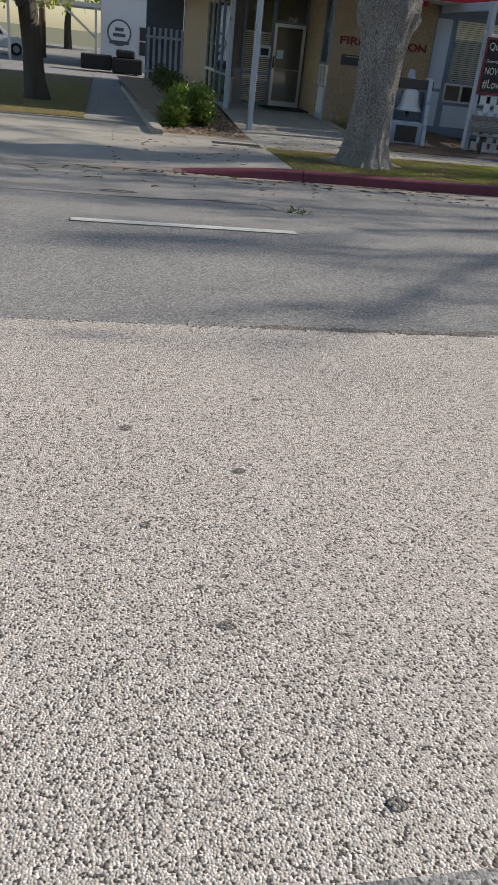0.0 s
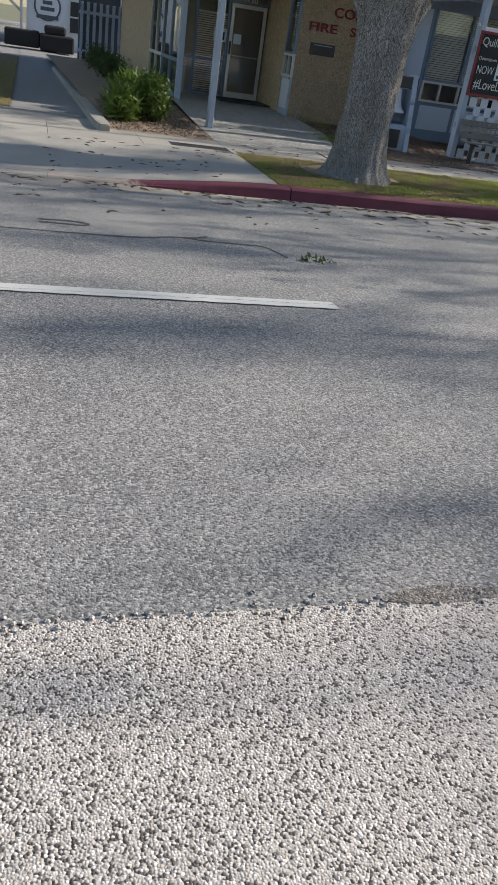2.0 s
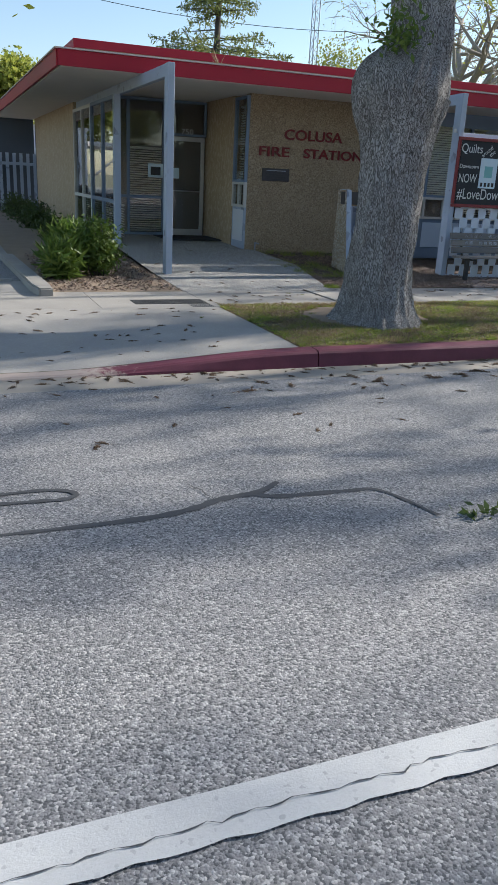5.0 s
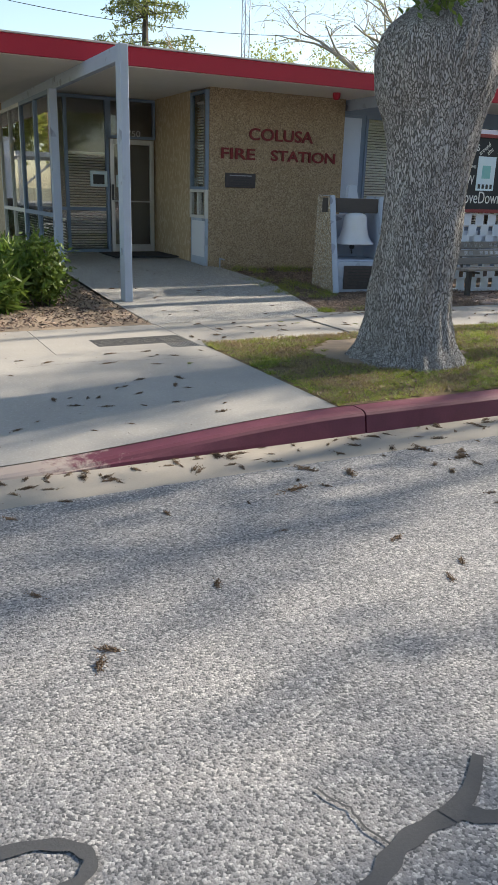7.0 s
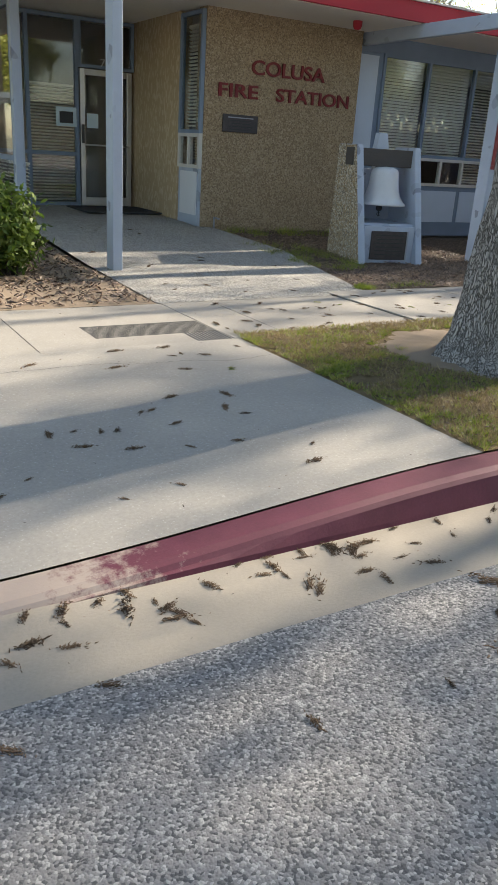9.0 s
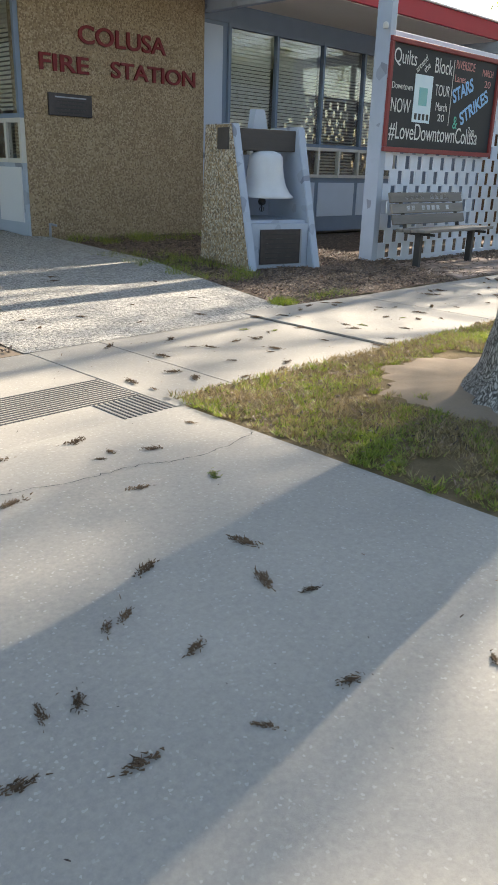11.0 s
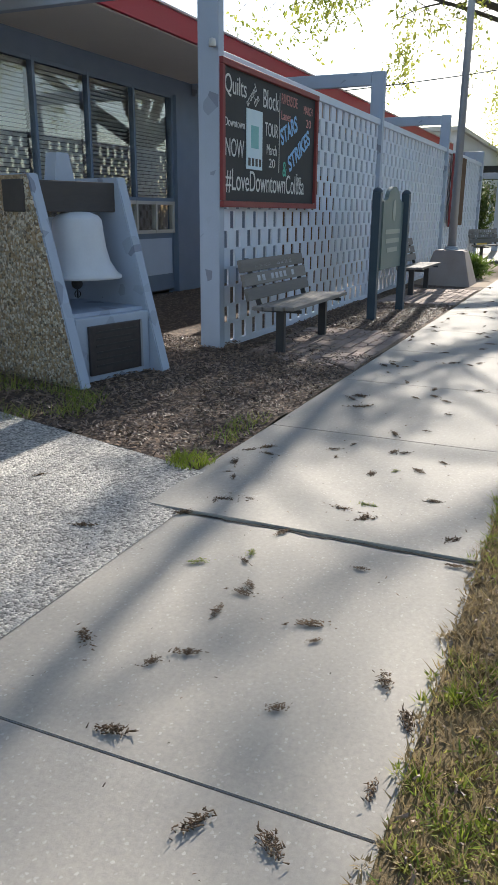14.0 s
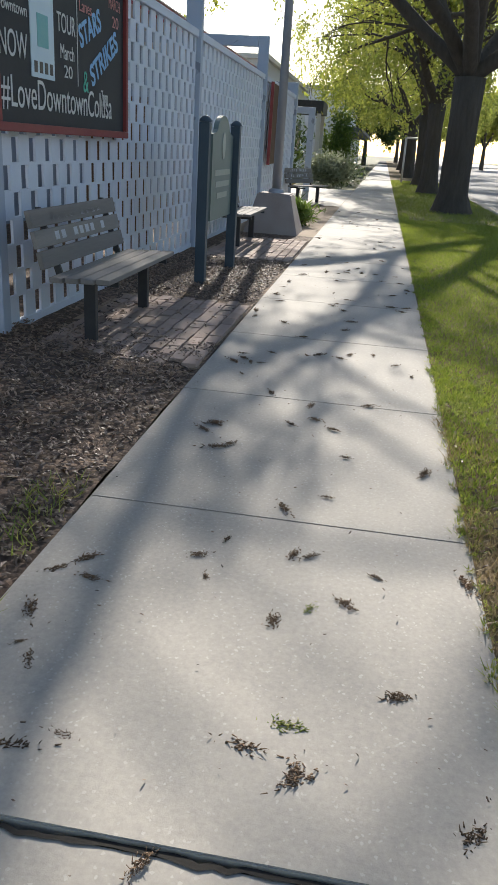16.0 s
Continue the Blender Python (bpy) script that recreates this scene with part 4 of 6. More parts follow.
# ---- lattice fence: staggered blocks with slots between them ----
_f = thing("lattice_fence", (9.06, 18.66, 0.0), "pale blue-white lattice fence with staggered slots", "fence", kind="structure")
PITCH, ROWH, FZ0 = 0.27, 0.175, 0.06
ROWS_N = 14
_bw, _bh = 0.166, ROWH + 0.02
_blk = mesh_of(box(-_bw / 2, _bw / 2, -0.011, 0.011, -_bh / 2, _bh / 2, bev=0.004), FENCEWHITE, "fence_block")
_rest_v, _rest_f = [], []
_cube = [(-1, -1, -1), (1, -1, -1), (1, 1, -1), (-1, 1, -1), (-1, -1, 1), (1, -1, 1), (1, 1, 1), (-1, 1, 1)]
_cf = [(3, 2, 1, 0), (4, 5, 6, 7), (0, 1, 5, 4), (1, 2, 6, 5), (2, 3, 7, 6), (3, 0, 4, 7)]
_fo = origin(_f)
for r in range(ROWS_N):
    z = FZ0 + ROWH * (r + 0.5)
    x = 9.22 + (r % 2) * PITCH / 2
    while x < 25.5:
        y = 18.64 + (r % 2) * 0.003
        if x < 14.6 and not (x < 11.4 and 1.4 < z < 2.45):
            piece("fence_block", _blk, _f, (x, y, z))
        else:
            k = len(_rest_v)
            _rest_v += [(x + sx * _bw / 2 - _fo.x, y + sy * 0.011 - _fo.y, z + sz * _bh / 2 - _fo.z) for sx, sy, sz in _cube]
            _rest_f += [tuple(i + k for i in f) for f in _cf]
        x += PITCH
_o = new("fence_blocks_far", raw("fence_blocks_far", _rest_v, _rest_f, FENCEWHITE))
_o.parent = _f
tagged(_o, kind="stuff")
part("top_rail", box(9.06, 25.6, 18.60, 18.69, FZ0 + ROWH * ROWS_N + 0.004, FZ0 + ROWH * ROWS_N + 0.09, bev=0.006), FENCEWHITE, _f)
part("bottom_rail", box(9.06, 25.6, 18.62, 18.67, 0.0, 0.058), FENCEWHITE, _f)

_w = thing("wooden_side_gate", (13.2, 20.0, 0), "brown board gate between fence and building", "gate")
for i in range(4):
    y = 18.85 + i * 0.2
    part("board", box(13.18, 13.21, y, y + 0.19, 0.05, 1.75), BROWNWOOD, _w)
_w = thing("brown_fence_panel", (21.2, 18.55, 0.8), "leaning brown board against the lattice fence", "board")
_b = box(20.6, 22.2, 18.50, 18.54, 1.0, 2.5)
part("board", _b, BROWNWOOD, _w)
part("frame_edge", box(20.55, 20.598, 18.49, 18.55, 0.98, 2.52), REDTRIM, _w)

# ---- chalkboard ----
_c = thing("chalkboard", (10.22, 18.56, 1.31), "large red-framed chalkboard lettered in white and blue chalk", "chalkboard")
BX0, BX1, BZ0, BZ1 = 8.96, 11.49, 1.31, 2.53
part("board", box(BX0 + 0.03, BX1 - 0.03, 18.57, 18.60, BZ0 + 0.03, BZ1 - 0.03), CHALKBOARD, _c)
for a in ((BX0, BX1, 18.535, 18.612, BZ1 - 0.055, BZ1), (BX0, BX1, 18.535, 18.612, BZ0, BZ0 + 0.055)):
    part("frame_rail", box(*a, bev=0.006), REDTRIM, _c, "dark red painted frame")
for a in ((BX0, BX0 + 0.055, 18.537, 18.610, BZ0 + 0.057, BZ1 - 0.057), (BX1 - 0.055, BX1, 18.537, 18.610, BZ0 + 0.057, BZ1 - 0.057)):
    part("frame_stile", box(*a, bev=0.006), REDTRIM, _c, "dark red painted frame")
BY = 18.566
words("chalk_word", "Quilts", 0.22, CHALK, _c, (9.06, BY, 2.27), width=0.46)
words("chalk_word", "around", 0.11, CHALK, _c, (9.55, BY, 2.20), width=0.26, rot=38)
words("chalk_word", "the", 0.11, CHALK, _c, (9.72, BY, 2.21), width=0.13, rot=38)
words("chalk_word", "Block", 0.24, CHALK, _c, (9.92, BY, 2.24), width=0.40)
words("chalk_word", "Downtown", 0.10, CHALK, _c, (9.06, BY, 2.00), width=0.42)
words("chalk_word", "NOW", 0.22, CHALK, _c, (9.07, BY, 1.75), width=0.40)
words("chalk_word", "TOUR", 0.18, CHALK, _c, (9.97, BY, 1.99), width=0.34)
words("chalk_word", "March", 0.14, CHALK, _c, (10.02, BY, 1.82), width=0.26)
words("chalk_word", "20", 0.12, CHALK, _c, (10.08, BY, 1.70), width=0.16)
words("chalk_word", "RIVERSIDE", 0.14, CHALKPINK, _c, (10.40, BY, 2.33), width=0.46)
words("chalk_word", "Lanes", 0.12, CHALKPINK, _c, (10.40, BY, 2.18), width=0.26)
words("chalk_word", "MARCH", 0.12, CHALKPINK, _c, (11.06, BY, 2.30), width=0.28)
words("chalk_word", "20", 0.12, CHALKPINK, _c, (11.14, BY, 2.17), width=0.16)
words("chalk_word", "STARS", 0.22, CHALKBLUE, _c, (10.42, BY, 1.93), width=0.50, rot=22, bold=0.006)
words("chalk_word", "STRIKES", 0.22, CHALKBLUE, _c, (10.66, BY, 1.68), width=0.72, rot=28, bold=0.006)
words("chalk_word", "&", 0.22, CHALKGREEN, _c, (10.46, BY, 1.63), width=0.11)
words("chalk_word", "7pm", 0.13, CHALK, _c, (10.86, BY, 1.58), width=0.16)
words("chalk_word", "#LoveDowntownColusa", 0.27, CHALK, _c, (9.07, BY, 1.46), width=2.05)
part("chalk_line", box(10.345, 10.355, BY - 0.001, BY + 0.002, 1.66, 2.42), CHALK, _c)
_p = part("poster", box(9.52, 9.90, BY - 0.003, BY + 0.003, 1.66, 2.19), PAPER, _c, "pale blue printed poster")
part("poster_print", box(9.62, 9.80, BY - 0.006, BY - 0.004, 1.85, 2.05), TEAL, _p)
for i in range(4):
    part("poster_print", box(9.56 + 0.085 * i, 9.61 + 0.085 * i, BY - 0.006, BY - 0.004, 1.69, 1.76), BLACK, _p)
_b = bmesh.new()
tube(_b, (8.945, 18.62, 2.60), (8.90, 18.60, 2.63), 0.01, n=8)
lathe(_b, 8.89, 18.60, [(0.0, 2.66), (0.025, 2.65), (0.032, 2.62), (0.03, 2.59)], 12)
solid("post_lamp", _b, WHITEFRAME, "small white lamp hooked on the post", "lamp", kind="")


# ---- benches ----
def bench(x0, y0, label):
    """A slatted park bench, 1.6 m long; x0, y0 is its west front corner."""
    t = thing("park_bench", (x0 + 0.8, y0 + 0.25, 0.0), label, "bench", group="wooden park benches")
    for i in range(4):
        y = y0 + 0.105 * i
        part("seat_slat", box(x0, x0 + 1.6, y, y + 0.09, 0.42 + 0.004 * (3 - i), 0.455 + 0.004 * (3 - i), bev=0.006), GREYWOOD, t)
    for i in range(3):
        z = 0.50 + i * 0.125
        y = y0 + 0.43 + i * 0.035
        b = box(x0, x0 + 1.6, y, y + 0.035, z, z + 0.112, bev=0.006)
        bmesh.ops.rotate(b, cent=(x0, y, z), matrix=Matrix.Rotation(radians(-14), 3, "X"), verts=b.verts)
        part("back_slat", b, GREYWOOD, t)
        if i:
            for k in range(9):
                if (k * 7 + i) % 5:
                    q = box(x0 + 0.3 + k * 0.11, x0 + 0.37 + k * 0.11, y - 0.006 + 0.01, y + 0.0, z + 0.03, z + 0.085)
                    bmesh.ops.rotate(q, cent=(x0, y, z), matrix=Matrix.Rotation(radians(-14), 3, "X"), verts=q.verts)
                    part("carved_mark", q, BELLWHITE, t)
    for x in (x0 + 0.2, x0 + 1.4):
        part("leg", box(x - 0.03, x + 0.03, y0 + 0.16, y0 + 0.24, 0.0, 0.415, bev=0.006), BLACK, t)
        b = bmesh.new()
        prism(b, [(y0 + 0.02, 0.385), (y0 + 0.02, 0.415), (y0 + 0.40, 0.415), (y0 + 0.555, 0.86), (y0 + 0.59, 0.86), (y0 + 0.44, 0.385)], "x", x + 0.035, x + 0.055)
        part("bracket", b, BLACK, t)
    return t


bench(8.90, 17.82, "weathered grey slatted bench with black legs before the fence")
bench(14.6, 17.86, "weathered grey slatted bench between sign and flagpole")
_t = bench(0, 0, "weathered grey slatted bench beyond the flagpole")
_t.location, _t.rotation_euler = (25.0, 18.1, 0.0), (0, 0, radians(-20))

# ---- brick paving ----
BRK = mesh_of(box(-0.098, 0.098, -0.046, 0.046, -0.03, 0.03, bev=0.005), BRICK, "brick")


def paving(x0, x1, y0, y1, label):
    t = thing("brick_paving", (x0, y0, 0.0), label, "paving", kind="structure")
    part("bedding", box(x0, x1, y0, y1, -0.03, 0.004), DIRT, t)
    r = 0
    y = y0 + 0.05
    while y < y1 - 0.04:
        x = x0 + 0.10 + (r % 2) * 0.1
        while x < x1 - 0.08:
            piece("brick", BRK, t, (x, y, -0.005 + rng.uniform(-0.004, 0.006)), (rng.gauss(0, 0.015), rng.gauss(0, 0.015), rng.gauss(0, 0.02)))
            x += 0.206
        y += 0.102
        r += 1
    return t


paving(8.72, 10.9, 17.2, 18.4, "worn red-brown brick paving under the bench")
paving(13.7, 16.2, 17.2, 18.4, "worn brick paving under the second bench")

# ---- green sign ----
_s = thing("information_sign", (12.35, 17.84, 0), "dark green arched sign board between two dark posts", "sign")
for x, y in ((11.78, 17.88), (12.94, 17.80)):
    b = box(x - 0.05, x + 0.05, y - 0.05, y + 0.05, -0.02, 1.50, bev=0.006)
    part("post", b, SIGNPOST, _s)
    b = bmesh.new()
    lathe(b, x, y, [(0.06, 1.502), (0.06, 1.52), (0.03, 1.55), (0.0, 1.56)], 12)
    part("post_cap", b, SIGNPOST, _s)
_b = bmesh.new()
_arch = [(11.84, 0.60), (12.88, 0.60), (12.88, 1.40), (12.72, 1.42)] + [(12.36 + 0.30 * math.cos(radians(a)), 1.42 + 0.16 * math.sin(radians(a))) for a in range(10, 171, 16)] + [(12.0, 1.42), (11.84, 1.40)]
prism(_b, _arch, "y", 17.815, 17.865)
_pn = part("panel", _b, SIGNGREEN, _s, "grey-green arched panel")
_b = bmesh.new()
bmesh.ops.create_cone(_b, cap_ends=True, segments=24, radius1=1, radius2=1, depth=0.008, matrix=Matrix.Translation((12.36, 17.811, 1.30)) @ Matrix.Rotation(radians(90), 4, "X") @ Matrix.Diagonal((0.075, 0.13, 1, 1)))
part("emblem", _b, SIGNPALE, _pn, "pale oval emblem")
for i, w in enumerate((0.38, 0.34, 0.26)):
    part("text_bar", box(12.36 - w, 12.36 + w, 17.810, 17.813, 1.02 - 0.11 * i, 1.075 - 0.11 * i), SIGNPALE, _pn)
# ---- flagpole ----
_fp = thing("flagpole", (17.4, 17.9, 0), "tall grey flagpole on a tapered concrete base", "flagpole")
_b = bmesh.new()
prism(_b, [(16.92, -0.02), (17.13, 0.62), (17.67, 0.62), (17.88, -0.02)], "y", 17.45, 18.35)
for v in _b.verts:
    if v.co.z > 0.3:
        v.co.y = 17.9 + (v.co.y - 17.9) * 0.6
bmesh.ops.bevel(_b, geom=list(_b.edges), offset=0.02, segments=2, affect="EDGES")
part("base", _b, KERBGREY, _fp, "dark weathered concrete base")
_b = bmesh.new()
tube(_b, (17.4, 17.9, 0.62), (17.4, 17.9, 9.5), 0.075, 0.045, 16)
part("pole", _b, STEEL, _fp)
_b = bmesh.new()
lathe(_b, 17.4, 17.9, [(0.13, 0.62), (0.13, 0.66), (0.08, 0.69)], 16)
part("collar", _b, STEEL, _fp)
part("plaque", box(17.2, 17.6, 17.60, 17.62, 0.25, 0.5), BRONZE, _fp)


# ---- trees ----
def limb(bm, pts, radii, n=10, rough=0.0, seed=0):
    """A rough tapering limb through the points."""
    rings = []
    for i, (p, r) in enumerate(zip(pts, radii)):
        p = Vector(p)
        d = (Vector(pts[min(i + 1, len(pts) - 1)]) - Vector(pts[max(i - 1, 0)])).normalized()
        a = d.cross(Vector((0.31, 0.95, 0.05))).normalized()
        b = d.cross(a)
        ring = []
        for k in range(n):
            w = 2 * math.pi * k / n
            q = r
            if rough:
                if n > 60:
                    q *= 1 + 0.05 * noise.noise((math.cos(w) * 13, math.sin(w) * 13, p.z * 2.2)) + 0.025 * noise.noise((math.cos(w) * 26, math.sin(w) * 26, p.z * 4))
                q *= 1 + rough * noise.noise((math.cos(w) * 2 + seed, math.sin(w) * 2, p.z * 1.1 + seed)) + rough * 0.5 * noise.noise((math.cos(w) * 7 + seed, math.sin(w) * 7, p.z * 1.6))
            ring.append(bm.verts.new(p + (a * math.cos(w) + b * math.sin(w)) * q))
        rings.append(ring)
    for r0, r1 in zip(rings, rings[1:]):
        for k in range(n):
            bm.faces.new((r0[k], r0[(k + 1) % n], r1[(k + 1) % n], r1[k])).smooth = True
    bm.faces.new(rings[-1])
    bmesh.ops.recalc_face_normals(bm, faces=bm.faces)


def leaves(centres, size, seed, spread=0.12, droop=0.0, per=1, aspect=2.4):
    """Leaf blades, two triangles each, about the given points."""
    g = np.random.default_rng(seed)
    C = np.repeat(np.asarray(centres, float), per, 0)
    n = len(C)
    C = C + g.normal(0, spread, (n, 3))
    d = g.normal(0, 1, (n, 3))
    d[:, 2] -= droop
    d /= np.linalg.norm(d, axis=1)[:, None]
    e = np.cross(d, g.normal(0, 1, (n, 3)))
    e /= np.linalg.norm(e, axis=1)[:, None] + 1e-9
    s = size * g.uniform(0.6, 1.3, n)[:, None]
    P = np.stack([C, C + d * s * 0.5 + e * s / aspect / 2, C + d * s, C + d * s * 0.5 - e * s / aspect / 2], 1).reshape(-1, 3)
    F = np.arange(4 * n).reshape(-1, 4)
    return P, F


def grow(at, height, fork, reach, seed, n_limbs=5, lean=(0, 0)):
    """Limbs and twigs from a fork: lists of (points, radii), and the points where leaves hang."""
    r = random.Random(seed)
    out, tips = [], []

    def go(p, d, length, rad, depth):
        pts, rr = [p.copy()], [rad]
        steps = 5
        q = p.copy()
        for i in range(steps):
            d2 = (d + Vector((r.gauss(0, 0.16), r.gauss(0, 0.16), r.gauss(0.03 if depth < 2 else -0.10, 0.12)))).normalized()
            d.xyz = d2
            q = q + d2 * length / steps
            pts.append(q.copy())
            rr.append(rad * (1 - 0.72 * (i + 1) / steps))
            if depth >= 2 or (depth == 1 and i > 2):
                tips.append((q.copy(), depth))
        out.append((pts, rr, depth))
        if depth < 3:
            for k in range(4 if depth else 5):
                j = r.randint(2, 5)
                a = Vector((r.gauss(0, 1), r.gauss(0, 1), r.gauss(0.15, 0.6))).normalized()
                go(pts[j].copy(), (d * 0.7 + a * 0.8).normalized(), length * r.uniform(0.45, 0.7), max(rr[j] * 0.7, 0.012), depth + 1)
    for k in range(n_limbs):
        w = 2 * math.pi * (k + r.uniform(-0.25, 0.25)) / n_limbs
        d = Vector((math.cos(w) * reach, math.sin(w) * reach, 1.0)).normalized()
        go(Vector(fork), d, height * r.uniform(0.45, 0.6), 0.19, 0)
    return out, tips


def street_tree(name, x, y, label, seed, fork_z=3.2, height=7.5, reach=0.9, bark=None, leaf=None, leaf_n=7, leaf_size=0.13, hang=1.6, r0=0.34, own_trunk=None, n_limbs=5, thin=-0.1, puff=0.10):
    bark, leaf = bark or DARKBARK, leaf or LEAF
    t = thing(name, (x, y, 0.0), label, "tree", group="street trees along the verge")
    bm = bmesh.new()
    if own_trunk:
        pts, rad = own_trunk
        zs = np.linspace(pts[0][2], pts[-1][2], 90)
        pz = [p[2] for p in pts]
        fine = [(float(np.interp(z, pz, [p[0] for p in pts])), float(np.interp(z, pz, [p[1] for p in pts])), float(z)) for z in zs]
        limb(bm, fine, [float(np.interp(z, pz, rad)) for z in zs], 100, 0.16, seed)
        fork = pts[-1]
    else:
        r = random.Random(seed)
        lx, ly = r.uniform(-0.25, 0.25), r.uniform(-0.25, 0.25)
        pts = [(x + lx * k, y + ly * k, z) for k, z in ((0, -0.1), (0, 0.15), (0.1, 0.5), (0.3, 1.2), (0.6, 2.2), (1, fork_z))]
        limb(bm, pts, [r0 * 1.7, r0 * 1.35, r0 * 1.1, r0, r0 * 0.95, r0 * 1.05], 24, 0.18, seed)
        fork = pts[-1]
    part("trunk", bm, bark, t)
    limbs, tips = grow((x, y), height, fork, reach, seed, n_limbs)
    bm = bmesh.new()
    for pts, rr, depth in limbs:
        limb(bm, pts, rr, (10, 7, 5, 4)[depth])
    part("branching", bm, bark, t)
    # drooping strings of leaves
    rr = random.Random(seed + 1)
    C = []
    for p, depth in tips:
        if rr.random() < 0.2 or noise.noise((p.x * 0.6, p.y * 0.6, p.z * 0.6 + seed)) < thin:
            continue
        L = rr.uniform(0.3, hang)
        dx, dy = rr.gauss(0, 0.12), rr.gauss(0, 0.12)
        for k in range(leaf_n):
            f = k / leaf_n
            C.append((p.x + dx * f, p.y + dy * f, max(p.z - L * f, 2.4)))
    P, F = leaves(C, leaf_size, seed, puff, 0.8, 3)
    o = origin(t)
    me = raw("crown", (P - np.array(o)).tolist(), F.tolist(), leaf)
    ob = new("crown", me)
    ob.parent = t
    return t


_trunk = ([(5.03, 14.35, -0.12), (5.03, 14.35, 0.03), (5.03, 14.35, 0.16), (5.03, 14.35, 0.40), (5.04, 14.35, 0.8), (5.04, 14.35, 1.3), (5.06, 14.35, 1.8), (5.07, 14.36, 2.15), (5.08, 14.38, 2.4),
           (5.10, 14.38, 2.65), (5.18, 14.38, 2.85), (5.25, 14.38, 3.05), (5.26, 14.40, 3.4), (5.24, 14.42, 3.9), (5.28, 14.45, 4.5)],
          [0.68, 0.57, 0.475, 0.415, 0.375, 0.36, 0.365, 0.41, 0.51, 0.56, 0.48, 0.38, 0.34, 0.34, 0.36])
_t1 = street_tree("street_tree", 5.0, 14.35, "large old street tree with a burl and pale grey bark", 4, own_trunk=_trunk, bark=BARK, height=10.0, reach=1.3, leaf_n=7, thin=0.07, hang=0.9, puff=0.17)
# sprouts on the burl
C = [(4.78 + rng.gauss(0, 0.12), 14.0 + rng.gauss(0, 0.12), 3.0 + abs(rng.gauss(0, 0.2))) for _ in range(260)]
P, F = leaves(C, 0.09, 3, 0.05)
_o = new("epicormic_growth", raw("epicormic_growth", (P - np.array(origin(_t1))).tolist(), F.tolist(), LEAFBUSH))
_o.parent = _t1
tagged(_o, kind="stuff")
for i, (x, y, s) in enumerate(((25.4, 14.35, 0.36), (36.0, 14.4, 0.30), (44.5, 14.35, 0.30), (58.0, 14.5, 0.3), (70.0, 14.5, 0.3), (84.0, 14.5, 0.3))):
    street_tree("street_tree", x, y, "dark-trunked street tree with drooping yellow-green spring leaves", 11 + i, r0=s, leaf_n=10 if i < 1 else 7, hang=1.2 if i < 1 else 2.4, puff=0.18 if i < 1 else 0.12, reach=1.25 if i < 1 else 1.15, thin=0.10 if i < 1 else 0.0, leaf_size=0.15 if i < 2 else 0.2, height=16 if i < 1 else 10, n_limbs=9 if i < 1 else 5)
street_tree("street_tree", -1.55, 22.2, "street tree on the lawn with drooping pale green leaves", 31, r0=0.24, fork_z=2.3, height=6, leaf_n=8, hang=1.6)


def grass(name, n, region, h, material, label, seed, keep=None, zf=None):
    """Upright blades, one triangle each."""
    g = np.random.default_rng(seed)
    x0, x1, y0, y1 = region
    X, Y = g.uniform(x0, x1, n), g.uniform(y0, y1, n)
    if keep is not None:
        k = np.array([keep(a, b) for a, b in zip(X, Y)])
        X, Y = X[k], Y[k]
    n = len(X)
    a = g.uniform(0, 6.283, n)
    w = g.uniform(0.002, 0.0045, n)
    hh = h * g.uniform(0.4, 1.3, n)
    lx, ly = g.normal(0, 0.6, n) * hh, g.normal(0, 0.6, n) * hh
    Z = np.array([zf(p, q) for p, q in zip(X, Y)]) if zf else np.full(n, 0.01)
    P = np.stack([np.stack([X - np.cos(a) * w, Y - np.sin(a) * w, Z], 1), np.stack([X + np.cos(a) * w, Y + np.sin(a) * w, Z], 1), np.stack([X + lx, Y + ly, Z + hh], 1)], 1).reshape(-1, 3)
    ob = new(name, raw(name, P.tolist(), np.arange(3 * n).reshape(-1, 3).tolist(), material))
    return tagged(ob, label, "grass", kind="stuff")


def not_dirt(x, y):
    a = ((x - 5.08) / 0.86) ** 2 + ((y - 14.65) / 0.76) ** 2
    return a > 1 + 0.55 * noise.noise((x * 3, y * 3, 0)) + 0.3 * noise.noise((x * 11, y * 11, 2)) and noise.noise((x * 2.2, y * 2.2, 7)) > -0.5


def patchy(x, y):
    return not_dirt(x, y) and noise.noise((x * 1.7, y * 1.7, 3)) < 0.05


